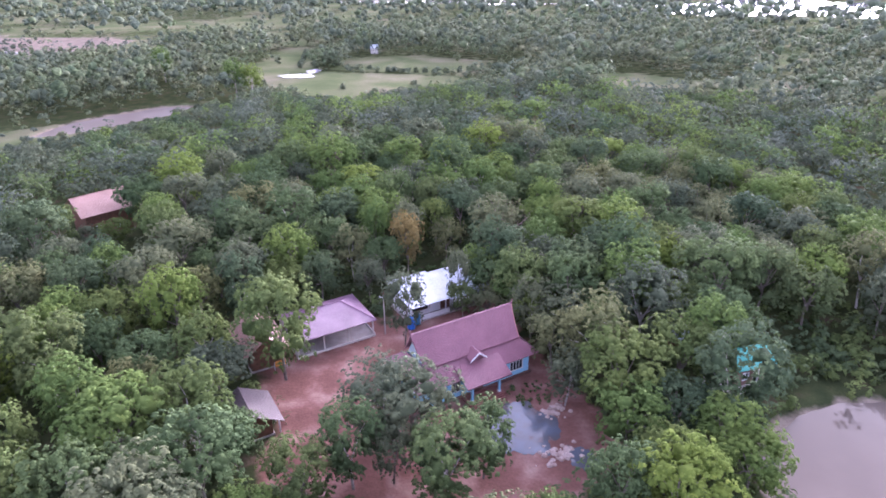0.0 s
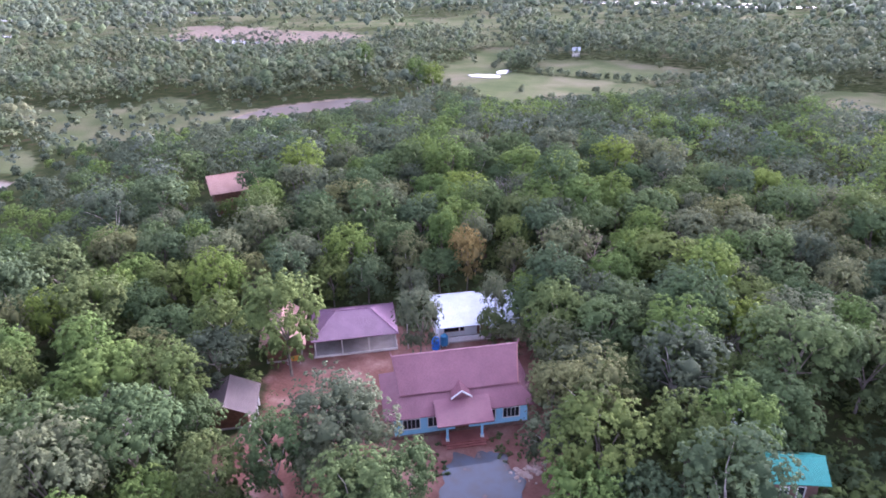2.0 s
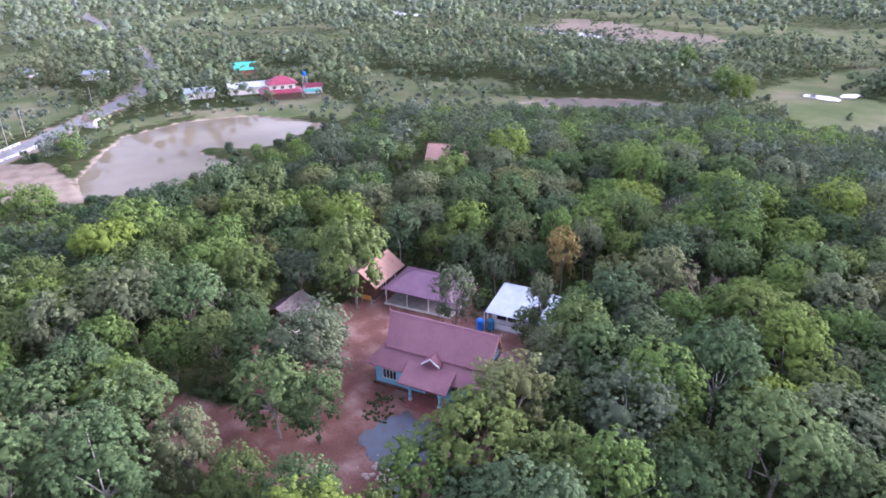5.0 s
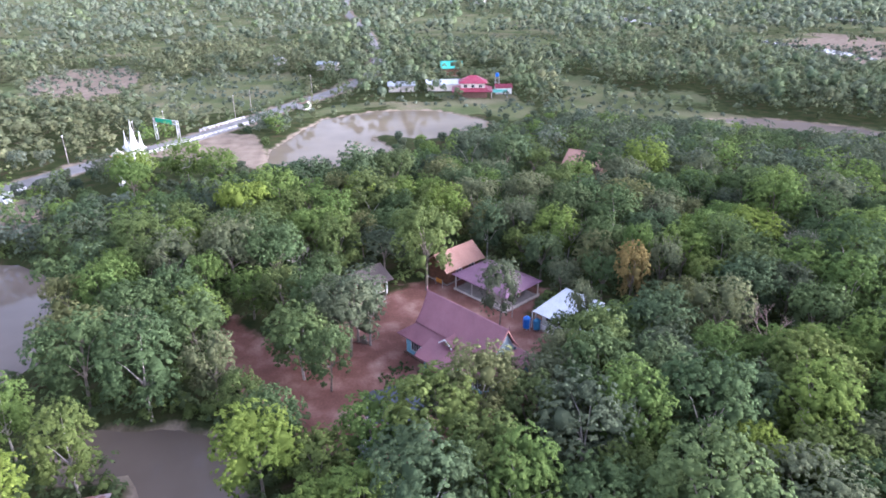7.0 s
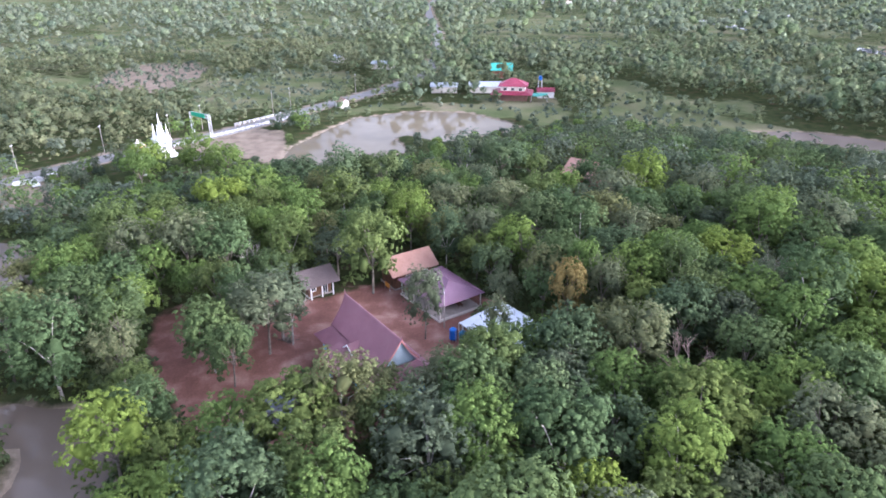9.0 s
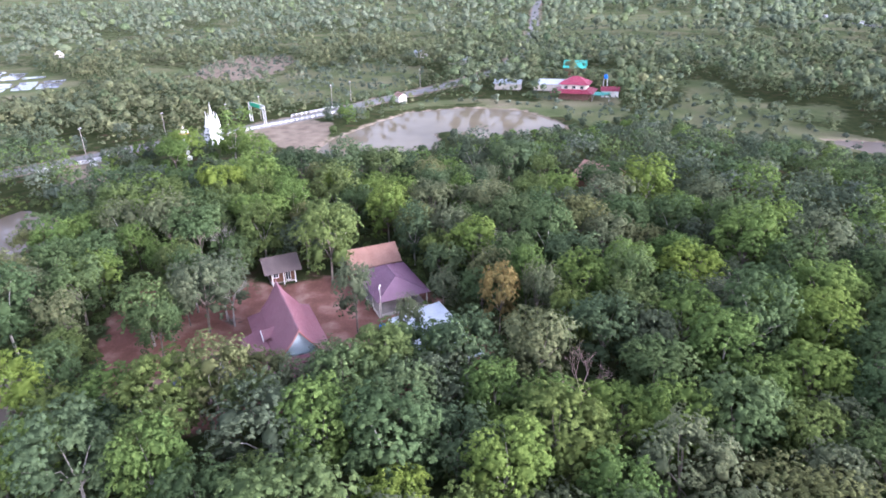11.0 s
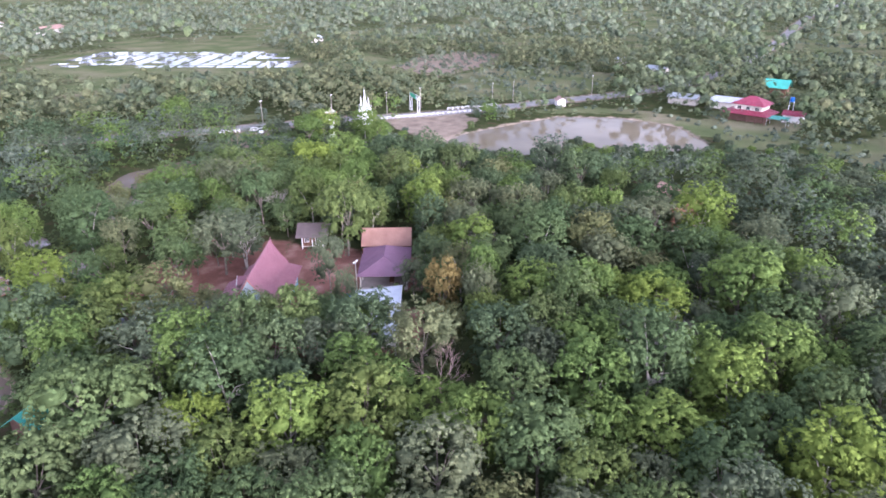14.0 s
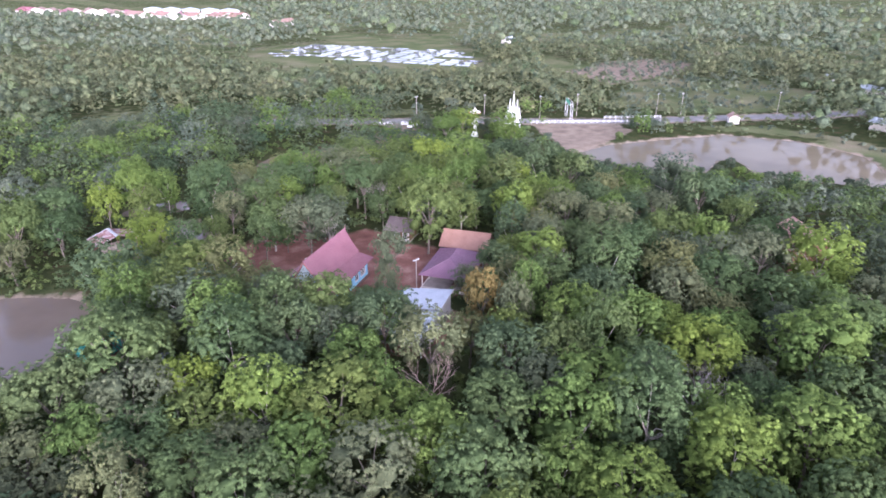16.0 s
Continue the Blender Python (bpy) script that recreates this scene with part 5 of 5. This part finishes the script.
CROWN_R = 4.4
NAMES = {"g": ("broadleaf_tree", "round leafy tree with mid-green foliage"), "l": ("lime_green_tree", "spreading tree with fresh yellow-green foliage"),
         "o": ("olive_green_tree", "dense tree with dull grey-green foliage"), "d": ("dark_green_tree", "shady tree with deep green foliage"),
         "r": ("russet_tree", "tree with withered orange-brown foliage")}
PROTO = {}
def prototypes():
    rng = np.random.default_rng(7)
    for sp in "glodr":
        for k, form in enumerate(("dome", "tall", "flat", "dome")):
            if sp == "r" and k > 0:
                continue
            name, label = NAMES[sp]
            ob = new(name)
            tagged(ob, label, "tree", "trees of the wood")
            zc = {"dome": 7.4, "tall": 7.6, "flat": 7.5}[form]
            c, rad = clumps(rng, form, (30, 32, 28, 26)[k], CROWN_R)
            c[:, 2] += zc
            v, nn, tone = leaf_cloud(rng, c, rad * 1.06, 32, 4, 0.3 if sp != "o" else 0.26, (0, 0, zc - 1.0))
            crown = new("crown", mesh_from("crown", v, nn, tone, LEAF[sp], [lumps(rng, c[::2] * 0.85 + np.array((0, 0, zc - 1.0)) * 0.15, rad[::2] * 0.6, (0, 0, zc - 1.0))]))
            crown.parent = ob
            tips = c[rng.choice(len(c), 7, replace=False)]
            part("trunk", branch_shape(rng, zc - 2.6, tips, 0.2), PALE_BARK if k == 1 else BARK, ob)
            PROTO[sp, k] = ob
prototypes()

USED = []
def plant(x, y, r, sp, rng, form=None, tall=1.0):
    k = int(rng.integers(0, 1 if sp == "r" else 4)) if form is None else form
    s = r / CROWN_R
    zs = (3.2 + r * 1.7) / (7.4 + 3.4) * rng.uniform(0.88, 1.2) * tall
    src = PROTO[sp, k]
    m = pose(x, y, 0, 0, 0, rng.uniform(0, 360))
    if (sp, k) in USED:
        ob = copy_thing(src, m)
    else:
        USED.append((sp, k))
        ob = src
    ob.matrix_basis = m @ Matrix.Diagonal((s, s, zs, 1))
    return ob

TREES_A = [
    (4.5, 28.7, 5, 'g'), (-9.8, 32.4, 4.5, 'l'), (-4.2, 33.2, 4.6, 'g'), (3.8, 36.2, 3.4, 'o'), (-13.8, 43.8, 3.6, 'd'), (8.6, 39.6, 2.8, 'g'), (-33.2, 41.4, 4.5, 'g'), (-22.5, 43.5, 5, 'g'),
    (15.5, 43.2, 3.6, 'g'), (0.2, 46.4, 4.6, 'g'), (3.6, 49.6, 3.2, 'g'), (-26.5, 52.9, 4.5, 'g'), (28.4, 51.2, 3.7, 'l'), (-3.8, 52.7, 5.0, 'o'), (-7.4, 54.0, 4.6, 'o'), (-9.6, 48.2, 3.6, 'g'), (-1.2, 48.6, 2.4, 'g'), (-5.6, 48.9, 2.6, 'o'), (19.1, 53.1, 4, 'l'), (-39.5, 54, 4, 'l'), (19.4, 59.5, 5.2, 'g'),
    (-26.3, 60.4, 4.5, 'o'), (27.4, 62.6, 4, 'g'), (13.8, 61.4, 2.8, 'o'), (31.3, 64.8, 4, 'l'), (17.2, 64.9, 4.6, 'o'), (13.2, 68.2, 3.6, 'o'), (19.4, 69.7, 3.5, 'd'),
]
TREES_B = [
    (25.6, 72.8, 5.5, 'o'), (11.4, 76.2, 3.4, 'o'), (24.9, 78.6, 4.5, 'l'), (17.2, 79.2, 4.5, 'g'), (36.9, 79.6, 5.8, 'g'), (10.2, 81.5, 4, 'g'), (26.3, 85.9, 5.2, 'g'),
    (32.1, 87, 3.6, 'l'), (13.3, 89.2, 4, 'o'), (44, 90.6, 3.6, 'l'), (7.8, 91.4, 4.5, 'd'), (23.6, 91.9, 4.5, 'd'), (-15.4, 93, 3.6, 'o'), (48.6, 94.4, 4, 'o'),
    (33.9, 94.7, 4.5, 'g'), (27.9, 97, 4.5, 'l'), (-0.4, 99.0, 3.2, 'o'), (37.3, 100.5, 4, 'g'), (16.3, 100.8, 3.5, 'l'), (32.8, 101.1, 4.2, 'o'), (-2.4, 104.5, 3.4, 'g'),
]
TREES_D = [
    (-12.0, 86.2, 2.7, 'o'), (*to_world(13, 13), 4.2, 'g'), (*to_world(18.0, 13.5), 4.2, 'g'), (*to_world(14.4, 17), 3.5, 'l'), (*to_world(10, 9.0), 2.8, 'o'), (*to_world(13.8, 8.5), 3.4, 'l'), (*to_world(13.6, 3.2), 3.6, 'g'), (*to_world(14.6, -1.5), 3.8, 'o'), 
]
TREES_C = [
    (-19, 105.3, 4.8, 'd'), (29.3, 106.8, 4, 'l'), (35.1, 107.8, 4.4, 'g'), (2, 108, 4.6, 'd'), (17, 108.5, 4.5, 'l'), (-29.3, 111.4, 4.6, 'o'), (25, 113, 4.6, 'o'), (8.9, 113, 4.2, 'g'),
    (17.9, 113.4, 3.8, 'l'), (-1.5, 118.3, 5, 'l'), (17.5, 119.9, 5, 'g'), (5.8, 120.9, 4.6, 'l'), (-17, 122.4, 5, 'l'), (0.5, 125.8, 5, 'g'), (9.4, 129.9, 4.6, 'l'),
    (-24.6, 132.1, 5.5, 'l'), (-0.2, 134.2, 5, 'l'), (-10.3, 137.7, 5, 'l'), (-19.3, 138.1, 5, 'g'), (-57.4, 112.6, 5.0, 'g'), (11.4, -17.5, 5.4, 'l'), (9.2, -3.0, 3.4, 'l'), (8.6, 15.6, 3.2, 'l'), (-17.8, 128.0, 3.0, 'o'), (-70.3, -39.7, 5.0, 'l'),
]
# places kept free: buildings as (x, y, half-width)
KEEP = [(-56, 97, 6.5), (26, 31, 6.5), (28.5, 40, 5), (45, 69, 8), (53, 67, 8), (11, 106, 4.6), (-9, 126, 3.8), (32, 36, 8.5), (-2, 13, 7.5), (-14, 14, 4), (-66.5, 114.3, 8), (-71, 108, 4), (37, 66.5, 3.4), (40.2, 71, 5.4), (35.2, 60.2, 5.6), (-54.5, 99, 6.5), (-49, 92, 5.5), (-61, 104, 6), (-58, 110, 4), (22.6, 25.4, 5.6), (-178.5, 115.5, 9.5), (-180.5, 128.5, 7), (-184, 127, 4), (-194, 108, 8), (-108.5, 5.5, 5), (-132, 10, 6), (-170, 50, 5), (-229, 118.5, 7), (-297, -176, 10), (-248, -407, 17), (-166, 118, 8), (-90.5, 6, 2.5)]
def free(x, y, r):
    """How clear of water, yard, fields and road the places are, for arrays: True where a tree may stand."""
    ok = inside(YARD, x, y) < -0.62 * r
    for p in WATERS:
        ok &= inside(p, x, y) < -1.0 - 0.25 * r
    for p in FIELDS:
        ok &= inside(p, x, y) < -0.5
    ok &= along(ROAD, x, y) > np.where((x > -84) | (x < -205), 4.0, 5.5 + 0.4 * r)
    for kx, ky, kr in KEEP:
        ok &= np.hypot(x - kx, y - ky) > kr
    u, v = (x - AX) * CU + (y - AY) * SU, -(x - AX) * SU + (y - AY) * CU
    for u0, u1, v0, v1 in ((-9, 9, -7, 5), (-18, -5, 13, 23), (-25, -17, 12, 23), (-0.5, 13, 13, 24), (-30, -22, -0.5, 7.5)):
        ok &= ~((u > u0 - 0.5 * r) & (u < u1 + 0.5 * r) & (v > v0 - 0.5 * r) & (v < v1 + 0.5 * r))
    return ok

def headroom(x, y):
    """How tall the growth may be so that road, far pond, fields and houses beyond stay in sight, for arrays."""
    def gap(px, py):
        d = np.where((px < -560) | (px > -86) | ((px < -205) & (px > -420)), 99.0, along(ROAD, px, py))
        for p in [FAR_POND, LANE_POND, TOWN] + FIELDS[:9]:
            d = np.minimum(d, -inside(p, px, py))
        for kx, ky, kr in KEEP:
            if math.hypot(kx, ky - 80) > 100:
                d = np.minimum(d, np.hypot(px - kx, py - ky) - 3)
        return d
    away = np.hypot(x - 10, y - 80) + 1e-6
    d0, d1 = gap(x, y), gap(x + (x - 10) / away * 12, y + (y - 80) / away * 12)
    return np.where(d1 < d0, 1.6 + 0.2 * np.maximum(d0, 0), 99.0)

def scatter(rng, tries, box, rlo, rhi, gap, taken, test):
    """Random places with a spacing that follows the crowns; taken is extended."""
    xs, ys = rng.uniform(box[0], box[1], tries), rng.uniform(box[2], box[3], tries)
    rs = rng.uniform(rlo, rhi, tries)
    ok = test(xs, ys, rs)
    cell, grid, out = 12.0, {}, []
    for t in taken:
        grid.setdefault((int(t[0] // cell), int(t[1] // cell)), []).append(t)
    for x, y, r in zip(xs[ok], ys[ok], rs[ok]):
        i, j = int(x // cell), int(y // cell)
        if all((x - o[0]) ** 2 + (y - o[1]) ** 2 > (gap * (r + o[2])) ** 2 for a in (-1, 0, 1) for b in (-1, 0, 1) for o in grid.get((i + a, j + b), ())):
            t = (float(x), float(y), float(r))
            grid.setdefault((i, j), []).append(t)
            out.append(t)
            taken.append(t)
    return out

def make_woods():
    rng = np.random.default_rng(21)
    taken = [(-81, 11, 5.0), (-87, 21.5, 4.8), (-81.5, 29.5, 4.4), (-73, 12.5, 4.4)]
    for x, y, r, sp in TREES_A + TREES_B + TREES_C + TREES_D:
        plant(x, y, r, sp, rng, None, 0.82 if (x, y, r, sp) in TREES_D or 17 < x < 21 and 50 < y < 62 else 1.0)
        taken.append((x, y, r))
    for x, y, r, sp, tall in ((-6.0, 74.3, 3.2, 'o', 1.36), (2.0, 80.6, 2.2, 'd', 0.95), (1.3, 83.4, 2.0, 'o', 1.7), (-6.8, 94.8, 2.8, 'r', 1.3), (-12.3, 98.4, 2.7, 'l', 1.5), (-7.2, 100.2, 2.9, 'o', 1.4), (-20.6, 66.4, 5.1, 'g', 1.1), (-60.0, 106.0, 3.2, 'g', 0.6), (-64.5, 104.5, 2.8, 'o', 0.6)):
        plant(x, y, r, sp, rng, 0, tall)
        taken.append((x, y, r))
    near = lambda x, y, r: free(x, y, r) & (np.hypot(x - 2, y - 82) < 72)
    for x, y, r in scatter(rng, 9000, (-75, 80, 5, 160), 3.2, 5.6, 0.665, taken, near):
        sp = rng.choice(list("ggggllooodd"))
        plant(x, y, r, sp, rng)
    # the wood round about, too many to count
    def joined(name, spots, tufts, blades, count, size, label, mix, hfac=1.0, solid_crown=False):
        parts = {}
        room = headroom(np.array([q[0] for q in spots]), np.array([q[1] for q in spots]))
        beyond_road = np.array([q[0] + 0.9 * q[1] for q in spots]) < -105
        for (x, y, r), top, scrub in zip(spots, room, beyond_road):
            sp = str(rng.choice(list(mix)))
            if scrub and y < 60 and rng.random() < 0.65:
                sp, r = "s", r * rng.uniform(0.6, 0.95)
            r = min(r, max(1.2, top * 0.5))
            form = ("dome", "tall", "flat", "tall")[int(rng.integers(0, 4 if solid_crown else 3))]
            c, rad = clumps(rng, form, count, r)
            if solid_crown:
                c[:, 2] *= rng.uniform(0.9, 1.5)
                c[:, :2] *= rng.uniform(0.75, 1.2, (count, 1))
            c[:, 2] += min((1.0 + r * 1.2) * hfac * rng.uniform(0.8, 1.25), max(1.0, top - 0.6 * r))
            c[:, :2] += (x, y)
            heart = (x, y, c[:, 2].mean() - 0.3 * r)
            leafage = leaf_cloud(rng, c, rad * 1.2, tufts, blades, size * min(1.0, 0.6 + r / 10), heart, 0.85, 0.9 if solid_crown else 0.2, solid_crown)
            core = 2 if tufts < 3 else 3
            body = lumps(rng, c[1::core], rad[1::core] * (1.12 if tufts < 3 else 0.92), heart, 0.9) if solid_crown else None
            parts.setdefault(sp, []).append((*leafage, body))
        root = tagged(new(name), label, "wood", kind="stuff")
        for sp, vs in sorted(parts.items()):
            o = new("foliage", mesh_from("foliage", *(np.concatenate([q[k] for q in vs]) for k in range(3)), LEAF[sp], [q[3] for q in vs if q[3]]))
            o.parent = root
            o["kind"] = "stuff"
    ring = lambda lo, hi: (lambda x, y, r: free(x, y, r) & (np.hypot(x - 2, y - 82) >= lo) & (np.hypot(x - 2, y - 82) < hi))
    a = scatter(rng, 16000, (-190, 150, -80, 260), 2.6, 5.8, 0.62, taken, ring(72, 150))
    big = [(-81, 11, 5.0), (-87, 21.5, 4.8), (-81.5, 29.5, 4.4), (-73, 12.5, 4.4)]
    joined("woodland", a, 12, 3, 16, 0.44, "dense mixed woodland around the compound", "gglloooods")
    for x, y, r in big:
        plant(x, y, r, "l", rng)
    def grown(x, y, r):
        return clearing(x, y) < 0.4
    def sector(x, y, r):
        ang = np.degrees(np.arctan2(y - 60, x - 20)) % 360
        return (ang > 45) & (ang < 275)
    b = scatter(rng, 60000, (-420, 260, -330, 440), 2.4, 6.6, 0.53, taken, lambda x, y, r: ring(150, 340)(x, y, r) & sector(x, y, r) & grown(x, y, r))
    # far crowns use the leaf colours that carry painted haze
    joined("distant_woodland", b, 6, 3, 9, 0.6, "distant woodland, its leaves coloured pale and grey with haze", "wwxxxyyysx", 1.0, True)
    c = scatter(rng, 60000, (-950, 620, -820, 950), 4.4, 9.0, 0.56, taken, lambda x, y, r: ring(340, 820)(x, y, r) & sector(x, y, r) & grown(x, y, r))
    joined("far_woodland", c, 2, 3, 5, 1.0, "far woods towards the horizon, their leaves coloured with haze", "xxxwyyys", 0.8, True)
    # undergrowth along banks and under the trees
    def bushes(name, spots, per, size, sp, label):
        vs = []
        for x, y, r in spots:
            cc = np.array([(x + rng.uniform(-0.6, 0.6) * r, y + rng.uniform(-0.6, 0.6) * r, rng.uniform(0.3, 1.0) * r) for _ in range(3)])
            vs.append(leaf_cloud(rng, cc, np.full(3, r * 0.7), max(2, per // 4), 4, size, (x, y, 0)))
        tagged(new(name, mesh_from(name, *(np.concatenate([q[k] for q in vs]) for k in range(3)), LEAF[sp])), label, "undergrowth", kind="stuff")
    u = scatter(rng, 9000, (-75, 80, 5, 160), 0.9, 2.3, 0.85, [], lambda x, y, r: free(x, y, r * 0.3) & (np.hypot(x - 2, y - 82) < 76))
    shore = lambda x, y, r: (np.max([inside(p, x, y) for p in WATERS[:3]], 0) > -5.5) & (np.max([inside(p, x, y) for p in WATERS[:3]], 0) < 0.2) & (inside(YARD, x, y) < -1) & (np.hypot(x - 22.6, y - 25.4) > 5.2)
    u += scatter(rng, 4000, (-56, 84, -24, 68), 1.4, 2.7, 0.62, [], shore)
    u += [(rng.uniform(38, 62), rng.uniform(66, 76), rng.uniform(0.8, 2.0)) for _ in range(70)]
    random.Random(3).shuffle(u)
    half = len(u) // 2
    bushes("undergrowth", u[:half], 22, 0.5, "d", "deep green bushes and saplings under the trees")
    bushes("undergrowth", u[half:], 22, 0.5, "g", "mid-green bushes and saplings under the trees")
    weeds = [(*to_world(rng.uniform(-6.5, -2.6), rng.uniform(-10.5, -5.2)), rng.uniform(0.12, 0.32)) for _ in range(60)]
    weeds += [(*to_world(rng.uniform(2.6, 7.5), rng.uniform(-10, -5.2)), rng.uniform(0.12, 0.32)) for _ in range(45)]
    weeds += [(*to_world(rng.uniform(-26, -21.5), rng.uniform(-1.5, 7)), rng.uniform(0.4, 0.9)) for _ in range(10)]
    bushes("weeds", weeds, 24, 0.1, "g", "low dark weeds on the earth beside the hall")
    # rough growth dotted over the fields
    def on_fields(x, y, r):
        ok = np.zeros(x.shape, bool)
        for p in FIELDS:
            if p in (FIELD_A, FIELD_B, FIELD_C):
                continue
            ok |= inside(p, x, y) > 0.5
        for p in WATERS:
            ok &= inside(p, x, y) < -2
        for kx, ky, kr in KEEP:
            ok &= np.hypot(x - kx, y - ky) > kr
        return ok & (along(ROAD, x, y) > 5) & (inside(LOT, x, y) < -1) & (inside(PADDY, x, y) < -4)
    w = scatter(rng, 16000, (-440, 30, -170, 430), 0.5, 2.6, 1.35, [], on_fields)
    groves = scatter(rng, 700, (-340, -170, 318, 420), 2.0, 4.0, 2.0, [], lambda x, y, r: inside(FIELD_C, x, y) > 1)
    groves = groves[:26] + scatter(rng, 900, (-306, -166, 285, 364), 2.4, 4.4, 1.6, [], lambda x, y, r: inside(FIELD_D, x, y) > 1)[:34]
    groves += scatter(rng, 900, (-300, -165, -70, 52), 1.6, 4.2, 1.7, [], lambda x, y, r: (np.maximum(inside(MEADOW_B, x, y), inside(MEADOW_C, x, y)) > 1) & (along(ROAD, x, y) > 8))[:44]
    groves += scatter(rng, 900, (-190, -75, 125, 235), 1.2, 2.6, 1.7, [], lambda x, y, r: (inside(MEADOW_A, x, y) > 0.5) & (inside(LANE_POND, x, y) < -2))[:36]
    groves += scatter(rng, 500, (-90, 20, 225, 355), 1.2, 3.0, 2.2, [], lambda x, y, r: np.maximum(inside(FIELD_A, x, y), inside(FIELD_B, x, y)) > 0.5)[:8]
    for ax, ay, bx, by, count in ((-52, 316, -48, 290, 7), (-48, 290, 2, 277, 12), (2, 277, 16, 290, 5), (-58, 300, -46, 306, 6), (-66, 296, -72, 340, 9)):
        groves += [(ax + (bx - ax) * (q + rng.uniform(-0.3, 0.3)) / count, ay + (by - ay) * q / count + rng.uniform(-1.5, 1.5), rng.uniform(1.8, 3.4)) for q in range(count)]
    groves += [(-176.5, 101.5, 3.2), (-187, 99, 3.6), (-172, 108, 1.6), (-200, 118, 4.5), (-204, 108, 4.5), (-196, 134, 4.2), (-205, 128, 5.0), (-215, 106, 4.6)]
    for x, y in ((-113, 262), (-76, 233), (-71, 236)):
        plant(x, y, 4.4, "l", rng, 1)
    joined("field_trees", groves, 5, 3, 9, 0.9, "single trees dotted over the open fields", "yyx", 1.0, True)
    bushes("field_scrub", w, 12, 0.7, "s", "grey-green scrub with some haze in its colour, dotted over the rough meadows")
make_woods()

def bare_tree(x, y, hgt, spread, mat, label, seed):
    """A leafless tree: trunk, limbs and three orders of twigs."""
    rng = random.Random(seed)
    root = thing("bare_tree", pose(x, y, 0), label, "tree", "leafless trees")
    trunk = Shape()
    top = Vector((rng.uniform(-0.4, 0.4), rng.uniform(-0.4, 0.4), hgt * 0.45))
    trunk.tube((0, 0, -0.3), top, 0.15, 0.1, 7)
    def grow(limbs, p, d, length, r, order):
        q = p + d * length
        limbs.tube(p, q, r, r * 0.6, 5 if order < 2 else 3)
        if order < 4:
            for _ in range(3 if order < 3 else 2):
                n = (d + Vector((rng.uniform(-1, 1), rng.uniform(-1, 1), rng.uniform(-0.3, 0.7))) * 0.75).normalized()
                grow(limbs, p.lerp(q, rng.uniform(0.55, 1.0)), n, length * rng.uniform(0.6, 0.8), r * 0.55, order + 1)
    for k in range(5):
        a = k * 1.257 + rng.uniform(-0.4, 0.4)
        limb = Shape()
        grow(limb, top * rng.uniform(0.75, 1.0), Vector((math.cos(a) * spread, math.sin(a) * spread, 1)).normalized(), hgt * 0.24, 0.07, 0)
        part("limb", limb, mat, root)
    part("trunk", trunk, mat, root)
for x, y, h, sp, mat, label in ((10.7, 104.9, 9.5, 0.9, PINK_BARK, "leafless tree with reddish twigs"), (-6.0, 55.6, 8.5, 0.5, PALE_BARK, "pale leafless tree in the yard"), (-24, 46.5, 9.0, 0.7, PALE_BARK, "pale leafless tree among green crowns"),
                                (33, 84, 8.5, 0.9, PALE_BARK, "pale leafless tree among green crowns"), (-24, 92, 9.5, 0.6, PALE_BARK, "thin leafless tree behind the pavilion"), (-9, 126, 10, 0.9, PALE_BARK, "grey leafless tree in the wood")):
    bare_tree(x, y, h, sp, mat, label, int(x * 7 + y))
